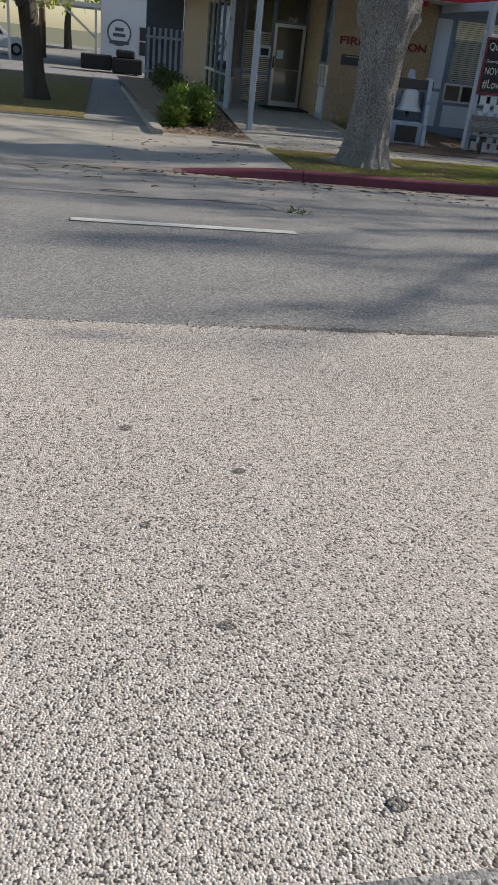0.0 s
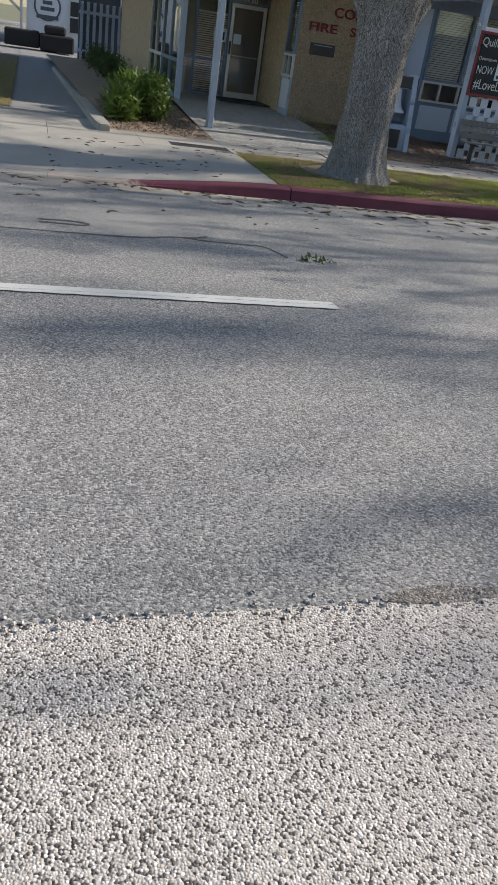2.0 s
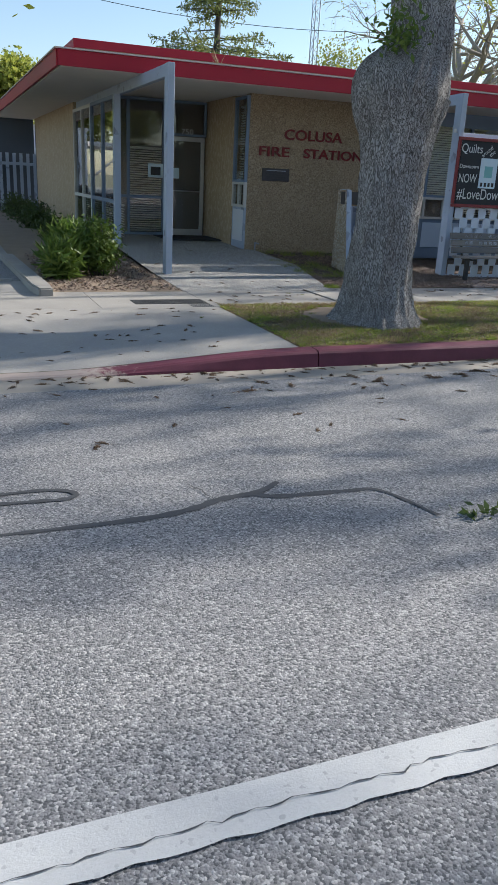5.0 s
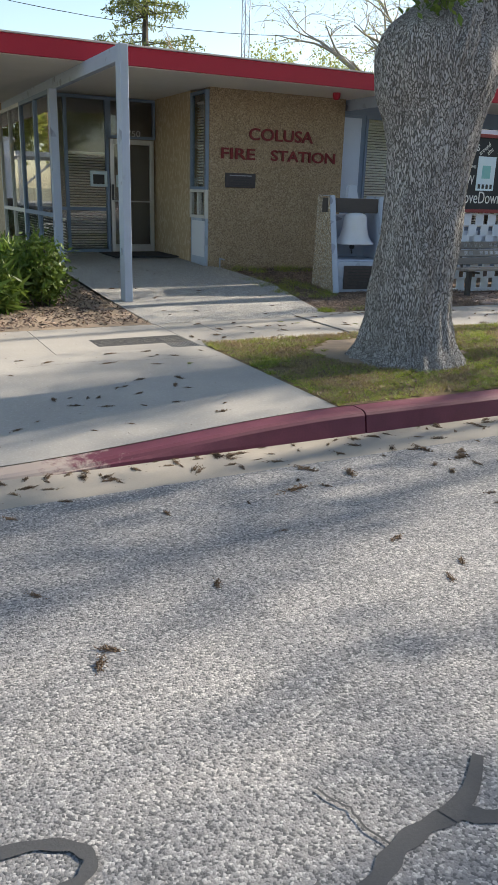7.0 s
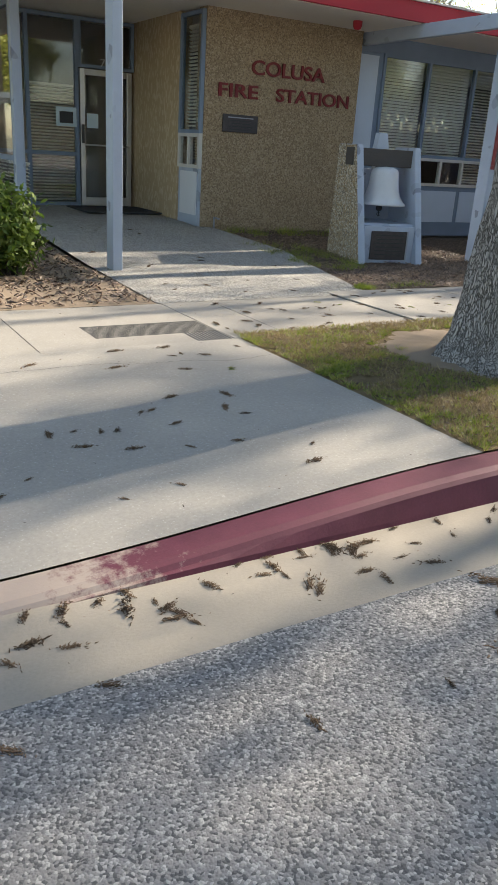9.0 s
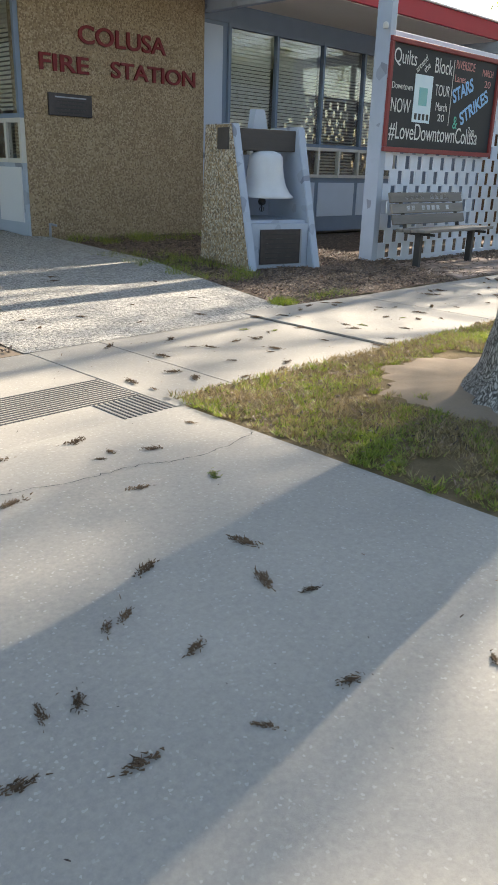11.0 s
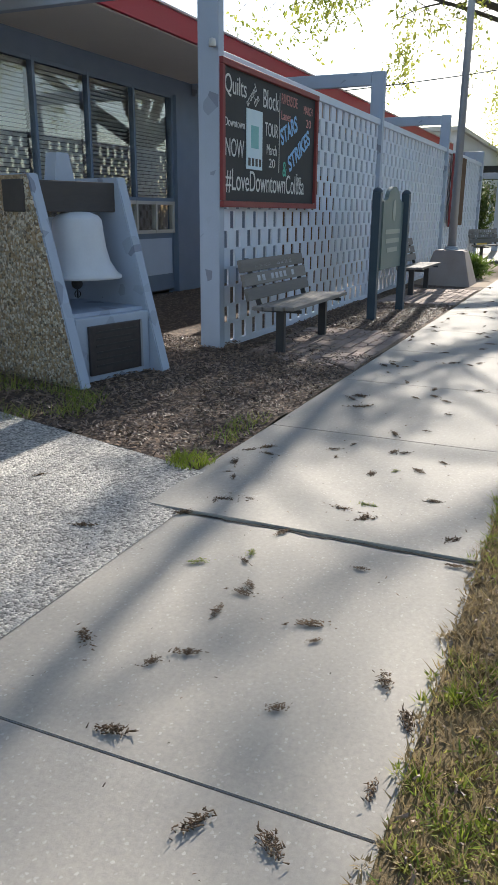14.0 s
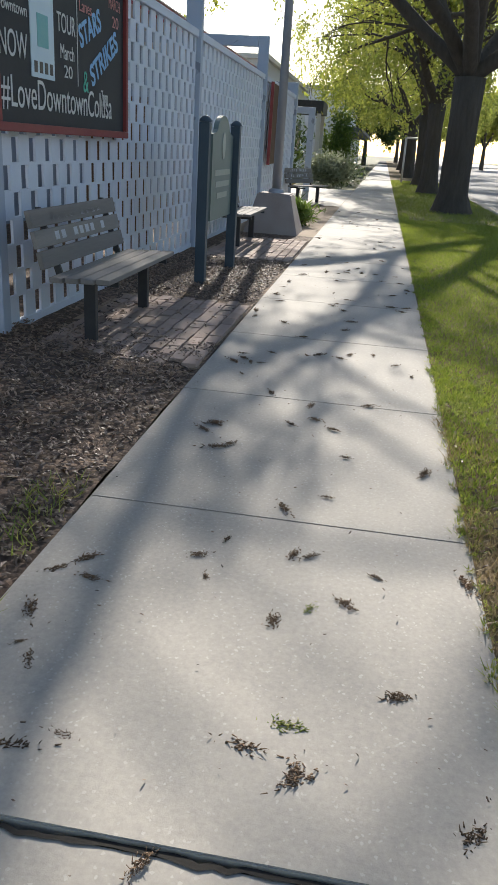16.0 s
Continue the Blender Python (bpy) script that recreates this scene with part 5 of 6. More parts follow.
grass("verge_grass", 30000, (3.42, 9.0, 13.1, 15.73), 0.024, GRASS, "patchy green and yellow grass on the verge", 1, lambda x, y: not_dirt(x, y) and noise.noise((x * 1.7, y * 1.7, 3)) > -0.12 + 0.2 * noise.noise((x * 9, y * 9, 1)))
grass("verge_dry_grass", 40000, (3.42, 8.0, 13.1, 15.74), 0.03, DRYGRASS, "dry straw-coloured grass in the verge", 2, patchy)
def tufts(name, n, blades, region, h, material, label, seed, keep):
    """Clumps of blades that lean outwards from each clump's foot."""
    g = np.random.default_rng(seed)
    C = np.stack([g.uniform(region[0], region[1], n), g.uniform(region[2], region[3], n)], 1)
    C = C[np.array([keep(a, b) for a, b in C])]
    n = len(C)
    size = np.repeat(g.uniform(0.5, 1.35, n), blades)
    C = np.repeat(C, blades, 0)
    k = len(C)
    a, f = g.uniform(0, 6.283, k), np.sqrt(g.uniform(0, 1, k))
    D = np.stack([np.cos(a), np.sin(a)], 1)
    B = C + D * (0.028 * size * f)[:, None]
    hh = h * size * g.uniform(0.45, 1.2, k)
    w = g.uniform(0.0018, 0.004, k)
    S = np.stack([-D[:, 1], D[:, 0]], 1) * w[:, None]
    T = B + D * (hh * (0.25 + 0.9 * f))[:, None] + g.normal(0, 0.008, (k, 2))
    z = np.full(k, 0.004)
    P = np.stack([np.column_stack([B - S, z]), np.column_stack([B + S, z]), np.column_stack([T, z + hh])], 1).reshape(-1, 3)
    return tagged(new(name, raw(name, P.tolist(), np.arange(3 * k).reshape(-1, 3).tolist(), material)), label, "grass", kind="stuff")


def clump(x, y):
    return noise.noise((x * 2.6, y * 2.6, 12)) + 0.6 * noise.noise((x * 8, y * 8, 5))


tufts("verge_green_tufts", 3200, 34, (3.42, 9.5, 13.1, 15.73), 0.026, GRASSGREEN, "green clumps of grass and weeds on the verge", 21, lambda x, y: not_dirt(x, y) and clump(x, y) > 0.12)
tufts("verge_yellow_tufts", 4200, 22, (3.42, 9.5, 13.1, 15.75), 0.023, GRASS, "yellowing grass clumps on the verge", 22, lambda x, y: not_dirt(x, y) and clump(x, y) > -0.22)
tufts("verge_straw_tufts", 3600, 22, (3.42, 8.5, 13.1, 15.75), 0.019, DRYGRASS, "matted dry straw in the verge", 23, lambda x, y: not_dirt(x, y) and clump(x, y) < 0.08)
tufts("verge_edge_tufts", 1500, 22, (6.5, 24.0, 15.5, 15.73), 0.018, GRASSGREEN, "ragged grass along the edge of the pavement", 24, lambda x, y: clump(x, y) > -0.1)
grass("verge_lush_grass", 190000, (6.0, 22.0, 13.1, 15.72), 0.027, GRASSGREEN, "lush green grass on the verge", 3, lambda x, y: x > 7.5 + 1.5 * noise.noise((x, y * 2, 0)))
grass("verge_far_grass", 50000, (22.0, 50.0, 13.1, 15.72), 0.06, GRASSGREEN, "green grass on the far verge", 4)
grass("lawn_grass", 50000, (-9.0, -0.27, 18.2, 30.0), 0.06, GRASSGREEN, "mown green grass of the side lawn", 5)
grass("weeds_by_walk", 900, (5.75, 6.15, 17.15, 17.5), 0.05, GRASSGREEN, "small tuft of weeds at the corner of the walk", 6, lambda x, y: math.hypot(x - 5.93, y - 17.27) < 0.13)
grass("weeds_by_bell", 3500, (6.0, 7.0, 18.3, 20.2), 0.09, GRASS, "weeds at the foot of the bell stand", 7, lambda x, y: noise.noise((x * 3, y * 3, 2)) > 0.05 and x < 6.88, bed_z)
grass("weeds_by_wall", 2500, (6.2, 8.6, 21.0, 21.58), 0.10, GRASS, "weeds at the foot of the pebble wall", 8, lambda x, y: noise.noise((x * 3, y * 3, 5)) > 0.0, bed_z)
grass("weeds_by_kerb", 160, (6.3, 6.9, 17.2, 17.4), 0.06, GRASS, "thin weeds along the mulch bed", 9)


# ---- bushes ----
def bush(x, y, r, h, label, seed, leaf=None, size=0.09, n=1400, group="", name="bush", blades=False):
    leaf = leaf or LEAFBUSH
    t = thing(name, (x, y, 0.0), label, "bush", group=group)
    rr = random.Random(seed)
    bm = bmesh.new()
    C = []
    for i in range(26):
        a, k = rr.uniform(0, 6.28), rr.uniform(0.1, 1.0)
        tip = (x + r * k * math.cos(a), y + r * k * math.sin(a), h * (1.08 - 0.5 * k * k) * rr.uniform(0.7, 1.1))
        tube(bm, (x + rr.gauss(0, 0.06), y + rr.gauss(0, 0.06), -0.02), tip, 0.012, 0.004, 5)
        for j in range(n // 26):
            f = rr.uniform(0.25, 1.05)
            C.append((x + (tip[0] - x) * f + rr.gauss(0, 0.05), y + (tip[1] - y) * f + rr.gauss(0, 0.05), max(tip[2] * f, 0.03)))
    part("stems", bm, DARKBARK, t)
    P, F = leaves(C, size, seed, 0.07 * max(r, 0.4) / 0.5, -0.7 if blades else 0.0, 2, 7.0 if blades else 2.6)
    ob = new("foliage", raw("foliage", (P - np.array(origin(t))).tolist(), F.tolist(), leaf))
    ob.parent = t
    return t


bush(2.35, 18.55, 0.48, 0.80, "bright green leafy bush in the entrance bed", 1, n=2200)
bush(2.05, 19.3, 0.4, 0.6, "green strappy clump in the entrance bed", 2, blades=True, size=0.3, n=1200)
bush(1.75, 18.3, 0.3, 0.45, "small green clump in the entrance bed", 3, blades=True, size=0.25, n=700)
for i, y in enumerate((24.0, 26.5, 29.0, 31.5, 33.5)):
    bush(2.45 - 0.1 * (i % 2), y, 0.55, 0.65, "low dark green shrub along the west wall", 20 + i, leaf=LEAFDARK, n=1200, group="shrubs along the west wall")
bush(18.9, 17.75, 0.4, 0.32, "low green clump beyond the flagpole", 40, blades=True, size=0.2, n=900)
bush(41, 18.6, 1.5, 1.0, "pale round shrub beside the pavement", 41, leaf=LEAFPALE, size=0.18, n=2600, group="shrubs beside the far pavement")
bush(44.5, 18.4, 1.4, 0.9, "dark low hedge shrub beside the pavement", 42, leaf=LEAFDARK, size=0.18, n=2400, group="shrubs beside the far pavement")
bush(38, 20.6, 1.4, 2.4, "tall dark shrub against the white building", 43, leaf=LEAFDARK, size=0.2, n=2400, group="shrubs beside the far pavement")
bush(36, 21.0, 1.0, 2.8, "tall purplish shrub against the white building", 44, leaf=LEAFPALE, size=0.2, n=1600, group="shrubs beside the far pavement")
bush(55, 19.0, 1.6, 3.2, "big round green shrub by the far pavement", 45, leaf=LEAFBUSH, size=0.24, n=2600, group="shrubs beside the far pavement")

# ---- mulch and litter ----
def scatter_chips(name, n, region, size, material, label, seed, zf, keep=None, category="mulch"):
    g = np.random.default_rng(seed)
    x0, x1, y0, y1 = region
    V, Fc = [], []
    base = np.array([(-1, -.3, 0), (1, -.25, 0), (.9, .3, 0), (-.8, .35, 0), (0, 0, .35)])
    fc = [(0, 1, 4), (1, 2, 4), (2, 3, 4), (3, 0, 4)]
    for i in range(n):
        x, y = g.uniform(x0, x1), g.uniform(y0, y1)
        if keep and not keep(x, y):
            continue
        s = size * g.uniform(0.4, 1.3)
        R = np.array(Euler((g.normal(0, 0.4), g.normal(0, 0.4), g.uniform(0, 6.28))).to_matrix())
        P = (base * s) @ R.T + np.array([x, y, zf(x, y) + 0.012])
        k = len(V)
        V += P.tolist()
        Fc += [tuple(a + k for a in f) for f in fc]
    return tagged(new(name, raw(name, V, Fc, material)), label, category, kind="stuff")


scatter_chips("bark_chips", 20000, (5.8, 9.4, 17.2, 21.7), 0.018, CHIPS, "loose brown bark chips", 1, bed_z, lambda x, y: x > walk_right(y) + 0.03)
scatter_chips("bark_chips", 9000, (9.2, 13.7, 17.2, 18.6), 0.018, CHIPS, "loose brown bark chips along the fence", 2, lambda x, y: 0.008, lambda x, y: x > 10.95)
scatter_chips("verge_thatch", 5000, (3.45, 8.5, 13.12, 15.7), 0.012, CHIPS, "dry brown thatch and crumbs between the grass", 12, lambda x, y: 0.008, lambda x, y: not_dirt(x, y), "grass")
scatter_chips("dry_leaves", 2600, (1.45, 3.3, 17.05, 21.0), 0.03, CHIPS, "dry brown leaves over the bed", 3, bed_z)
scatter_chips("dry_leaves", 500, (8.7, 10.9, 17.2, 18.5), 0.02, CHIPS, "dry leaves between the bricks", 4, lambda x, y: 0.025, lambda x, y: y > 18.0 or rng.random() < 0.2)


def litter_mesh(seed, green=False):
    """A small fallen tangle of catkins and twigs."""
    r = random.Random(seed)
    bm = bmesh.new()
    for i in range(80):
        a = r.gauss(0.3, 1.0)
        p = Vector((r.gauss(0, 0.026), r.gauss(0, 0.008), abs(r.gauss(0.003, 0.004))))
        L = r.uniform(0.005, 0.019)
        q = p + Vector((math.cos(a) * L, math.sin(a) * L * 0.6, r.uniform(-0.002, 0.012)))
        q.z = max(q.z, 0.002)
        tube(bm, p, q, r.uniform(0.0012, 0.003), 0.0008, 4)
    return mesh_of(bm, GRASS if green else LITTER, "litter")


LM = [litter_mesh(i) for i in range(8)]
LG = litter_mesh(9, True)
BROWN = [(6.16, 16.36), (5.9, 16.0), (4.81, 16.44), (5.49, 15.85), (5.58, 16.78), (5.59, 16.23), (6.48, 16.66), (6.3, 16.15), (2.91, 15.22), (2.76, 15.3), (2.71, 15.49), (3.25, 15.37), (4.28, 16.77), (4.25, 16.51), (4.75, 16.44), (4.44, 15.86), (4.2, 16.09), (3.77, 15.93)]
GREEN = [(6.25, 16.26), (5.73, 16.27), (5.05, 16.54), (4.9, 16.69), (2.92, 14.85)]


def ground_at(x, y):
    if y < 12.9:
        return road_z(y)
    if y < 15.6 and x < 3.4:
        return apron_z(x, y)
    return 0.004 if y < 17.18 else walk_z(x, y) + 0.004


def litter(n, region, seed, size=(0.5, 1.15)):
    r = random.Random(seed)
    for i in range(n):
        x, y = r.uniform(*region[:2]), r.uniform(*region[2:])
        if x > 3.4 and 13.07 < y < 15.7:
            continue
        s = r.uniform(*size) * 1.0
        ob = new("leaf_litter", LM[r.randrange(8)])
        ob.location = (x, y, ground_at(x, y))
        ob.rotation_euler, ob.scale = (0, 0, r.uniform(0, 6.28)), (s, s, s * 0.8)
        tagged(ob, "small brown tangle of fallen catkins and twigs", "leaf litter", group="fallen litter on the paving")


for i, (x, y) in enumerate(BROWN + GREEN):
    ob = new("leaf_litter" if i < len(BROWN) else "weed_tuft", LM[i % 8] if i < len(BROWN) else LG)
    ob.location = (x, y, ground_at(x, y) + 0.002)
    k = 0.78 + 0.2 * math.sin(i * 2.7)
    ob.rotation_euler, ob.scale = (0, 0, i * 1.9), (k, k * 1.4, k * 0.65)
    if i < len(BROWN):
        tagged(ob, "small brown tangle of fallen catkins and twigs", "leaf litter", group="fallen litter on the paving")
    else:
        tagged(ob, "small fallen green catkin on the pavement", "leaf litter", group="green catkins on the paving")
litter(50, (0.3, 2.7, 13.2, 15.6), 1)
litter(22, (3.4, 6.0, 15.75, 17.1), 2)
litter(75, (6.0, 14.0, 15.75, 17.15), 3)
litter(25, (14.0, 24.0, 15.75, 17.15), 4)
litter(70, (-1.0, 6.0, 12.5, 12.86), 5)
litter(45, (0.5, 6.5, 12.74, 12.86), 8, (0.5, 1.4))
litter(30, (2.4, 6.5, 11.9, 12.6), 10, (0.7, 1.7))
litter(60, (-2.0, 6.5, 10.6, 12.4), 6)
litter(22, (3.4, 5.8, 17.0, 21.5), 7)
scatter_chips("litter_crumbs", 1500, (-1.0, 14.0, 12.4, 17.15), 0.006, CHIPS, "crumbs of dry litter on kerb and pavement", 9, ground_at, lambda x, y: not (x > 3.4 and 13.07 < y < 15.7) and (y < 12.9 or y > 15.6 or rng.random() < 0.3), "leaf litter")
C = [(2.5 + rng.gauss(0, 0.09), 8.92 + rng.gauss(0, 0.02), road_z(8.92) + 0.015) for _ in range(50)]
P, F = leaves(C, 0.06, 5, 0.02)
tagged(new("fallen_sprig", raw("fallen_sprig", P.tolist(), F.tolist(), LEAFDARK)), "fallen green sprig lying on the road", "sprig", kind="stuff")

# ---- distance: west side ----
_h = thing("white_building", (1.4, 45, 0), "white stucco building with a painted badge", "building")
part("wall", box(0.0, 9.0, 45.0, 56.0, -0.1, 3.4), WHITEWALL, _h)
part("roof", box(-0.1, 9.1, 44.9, 56.1, 3.402, 3.52), WHITEFRAME, _h)
part("chimney", box(0.9, 1.4, 47, 47.5, 3.52, 4.2), KERBGREY, _h)
_wn = part("window", box(1.95, 2.65, 44.93, 44.98, 0.75, 2.15), WHITEFRAME, _h)
for a in ((2.0, 2.6, 1.49, 2.1), (2.0, 2.6, 0.80, 1.42)):
    part("pane", box(a[0], a[1], 44.915, 44.927, a[2], a[3]), BLACK, _wn)
_bd = thing("wall_badge", (0.95, 44.97, 1.2), "dark badge painted on the white wall", "badge")
_b = bmesh.new()
bmesh.ops.create_cone(_b, cap_ends=True, segments=24, radius1=0.62, radius2=0.62, depth=0.01, matrix=Matrix.Translation((0.95, 44.975, 1.75)) @ Matrix.Rotation(radians(90), 4, "X"))
part("disc", _b, GREYWALL, _bd)
_b = bmesh.new()
bmesh.ops.create_cone(_b, cap_ends=True, segments=24, radius1=0.54, radius2=0.54, depth=0.01, matrix=Matrix.Translation((0.95, 44.962, 1.75)) @ Matrix.Rotation(radians(90), 4, "X"))
part("field", _b, WHITEWALL, _bd)
for i, w in enumerate((0.22, 0.32)):
    part("text_bar", box(0.95 - w, 0.95 + w, 44.95, 44.955, 1.82 - 0.26 * i, 1.98 - 0.26 * i), GREYWALL, _bd)
part("ribbon", box(0.45, 1.45, 44.94, 44.949, 1.22, 1.38), GREYWALL, _bd)
_cp = thing("carport", (-2.0, 46, 0), "pale timber carport beside the white building", "carport")
part("roof", box(-5.0, -0.02, 44.5, 50.0, 2.75, 2.95), WHITEFRAME, _cp)
for x in (-4.6, -0.3):
    part("post", box(x, x + 0.12, 44.7, 44.82, 0.0, 2.75), WHITEFRAME, _cp)
_b = bmesh.new()
tube(_b, (-0.25, 44.76, 1.4), (-1.9, 44.76, 2.72), 0.06, n=6)
part("brace", _b, WHITEFRAME, _cp)


def car(x, y, yaw, paint, label):
    t = thing("parked_car", (0, 0, 0), label, "car", group="cars parked far off")
    b = prism(bmesh.new(), [(-2.2, 0.35), (2.2, 0.35), (2.25, 0.75), (1.6, 0.95), (-2.15, 1.0), (-2.25, 0.7)], "y", -0.88, 0.88)
    bmesh.ops.bevel(b, geom=list(b.edges), offset=0.06, segments=2, affect="EDGES")
    part("body", b, paint, t)
    b = prism(bmesh.new(), [(-2.0, 0.98), (1.1, 0.96), (0.5, 1.55), (-1.7, 1.6)], "y", -0.78, 0.78)
    bmesh.ops.bevel(b, geom=list(b.edges), offset=0.05, segments=2, affect="EDGES")
    part("cabin", b, paint, t)
    for s in (-0.785, 0.785):
        part("side_window", prism(bmesh.new(), [(-1.75, 1.05), (0.75, 1.04), (0.42, 1.48), (-1.55, 1.52)], "y", s - 0.006, s + 0.006), CARDARK, t)
    for wx in (-1.4, 1.4):
        for s in (-0.82, 0.82):
            b = bmesh.new()
            tube(b, (wx, s - 0.09, 0.33), (wx, s + 0.09, 0.33), 0.33, n=18)
            w = part("wheel", b, RUBBER, t)
            b = bmesh.new()
            tube(b, (wx, s - 0.095, 0.33), (wx, s + 0.095, 0.33), 0.19, n=14)
            part("rim", b, STEEL, w)
    t.location, t.rotation_euler = (x, y, -0.0), (0, 0, radians(yaw))
    return t


car(-6.3, 51, 10, CARWHITE, "white sport utility car parked behind the lawn")
for i, (x, y) in enumerate(((62, 2.5), (69, 2.2), (76, 2.4), (92, 2.3), (-7, 46))):
    if i < 4:
        car(x, y, 180, CARDARK if i % 2 else CARWHITE, "small parked car far down the street")
_t = thing("black_trailer", (0.6, 41.0, 0), "low black covered load standing in the yard", "trailer")
part("bed", box(-0.9, 0.55, 40.6, 41.8, 0.1, 0.75, bev=0.06), RUBBER, _t)
part("load", box(0.56, 2.0, 40.4, 41.8, 0.05, 0.7, bev=0.08), RUBBER, _t)
part("cover", box(0.75, 1.65, 40.5, 41.7, 0.70, 1.05, bev=0.1), RUBBER, _t)


def utility_pole(x, y, h, label, arms=1, r=0.14):
    t = thing("utility_pole", (x, y, 0), label, "utility pole", group="timber utility poles")
    b = bmesh.new()
    tube(b, (x, y, -0.1), (x + h * 0.006, y, h), r, r * 0.7, 12)
    part("pole", b, WOODPOLE, t)
    for i in range(arms):
        part("crossarm", box(x - 1.1, x + 1.2, y - 0.06, y + 0.06, h - 0.7 - i, h - 0.58 - i), WOODPOLE, t)
        for k in (-0.9, -0.4, 0.5, 1.0):
            b = bmesh.new()
            tube(b, (x + k, y, h - 0.58 - i), (x + k, y, h - 0.42 - i), 0.04, n=6)
            part("insulator", b, STEEL, t)
    return t


def wire(p, q, sag, label, r=0.012):
    bm = bmesh.new()
    p, q = Vector(p), Vector(q)
    pts = [p + (q - p) * (i / 16) - Vector((0, 0, sag * 4 * (i / 16) * (1 - i / 16))) for i in range(17)]
    limb(bm, pts, [r] * 17, 5)
    return solid("overhead_wire", bm, RUBBER, label, "cable", kind="")


utility_pole(-3.4, 52, 11, "tall brown timber utility pole behind the building", 0, 0.2)
utility_pole(3.5, 62, 14, "tall timber utility pole behind the roof", 0, 0.22)
utility_pole(40.2, 58, 13.6, "leaning timber utility pole with crossarms", 2, 0.16)
wire((17.4, 21.0, 3.4), (34, 8, 8.5), 0.5, "thin black cable slung over the pavement")
for k in range(3):
    wire((-40, 70 + k, 11 + k), (3.5, 62, 12.4 + 0.4 * k), 1.0, "thin distant power line", 0.02)
wire((3.5, 62, 13), (40, 58, 13.2), 1.6, "thin distant power line", 0.02)
wire((2.0, 20, 8.6), (22, 24, 9.5), 1.5, "thin twig-like cable over the roof", 0.01)


def mast(x, y, h):
    t = thing("lattice_mast", (x, y, 0), "slim grey lattice radio mast behind the roof", "mast")
    for a in range(3):
        w = 2 * math.pi * a / 3
        b = bmesh.new()
        tube(b, (x + 0.3 * math.cos(w), y + 0.3 * math.sin(w), 0), (x + 0.3 * math.cos(w), y + 0.3 * math.sin(w), h), 0.035, n=6)
        part("leg", b, STEEL, t)
        b = bmesh.new()
        v = 2 * math.pi * (a + 1) / 3
        for i in range(int(h / 0.6)):
            s, e = (w, v) if i % 2 else (v, w)
            tube(b, (x + 0.3 * math.cos(s), y + 0.3 * math.sin(s), i * 0.6), (x + 0.3 * math.cos(e), y + 0.3 * math.sin(e), i * 0.6 + 0.6), 0.018, n=4, caps=False)
        part("bracing", b, STEEL, t)


mast(25.5, 60, 24)


def cedar(x, y, h, seed):
    t = thing("cedar_tree", (x, y, 0), "tall cedar with flat layered branches behind the roof", "tree")
    bm = bmesh.new()
    limb(bm, [(x, y, 0), (x, y, h * 0.5), (x + 0.2, y, h)], [0.4, 0.28, 0.05], 10)
    part("trunk", bm, DARKBARK, t)
    r = random.Random(seed)
    bm = bmesh.new()
    C = []
    for i in range(70):
        z = h * r.uniform(0.35, 1.0)
        L = (h * 1.05 - z) * 0.60 * r.uniform(0.6, 1.15) + 0.3
        a = r.uniform(0, 6.28)
        tip = Vector((x + L * math.cos(a), y + L * math.sin(a), z + r.uniform(-0.3, 0.25)))
        tube(bm, (x, y, z), tip, 0.05, 0.012, 5, False)
        for k in range(int(20 * L)):
            f = r.uniform(0.15, 1.05)
            w = 0.32 * L * (1.1 - f)
            o = r.gauss(0, w)
            C.append((x + (tip.x - x) * f - math.sin(a) * o, y + (tip.y - y) * f + math.cos(a) * o, z + (tip.z - z) * f + r.gauss(0, 0.06) - 0.1 * abs(o)))
    part("branching", bm, DARKBARK, t)
    P, F = leaves(C, 0.26, seed, 0.06, 0.1, 3, 3.5)
    ob = new("crown", raw("crown", (P - np.array(origin(t))).tolist(), F.tolist(), LEAFCEDAR))
    ob.parent = t


cedar(17.6, 58, 15.2, 3)


def far_tree(x, y, h, label, seed, leaf, n_leaf=5, size=0.3, bark=None, bare=False):
    t = thing("background_tree", (x, y, 0), label, "tree", group="trees behind the buildings")
    bm = bmesh.new()
    limb(bm, [(x, y, -0.2), (x, y, h * 0.18), (x + 0.1, y, h * 0.32)], [h * 0.035, h * 0.027, h * 0.022], 10, 0.1, seed)
    part("trunk", bm, bark or DARKBARK, t)
    limbs, tips = grow((x, y), h * 0.85, (x + 0.1, y, h * 0.31), 0.75, seed, 5)
    bm = bmesh.new()
    for pts, rr, depth in limbs:
        limb(bm, pts, [v * h / 11 for v in rr], (8, 6, 4, 3)[depth])
    part("branching", bm, bark or DARKBARK, t)
    C = [tuple(p) for p, d in tips] * n_leaf
    P, F = leaves(C, size, seed, 0.5 * h / 12, 0.2, 1 if bare else 2, 1.8)
    ob = new("crown", raw("crown", (P - np.array(origin(t))).tolist(), F.tolist(), leaf))
    ob.parent = t
    return t


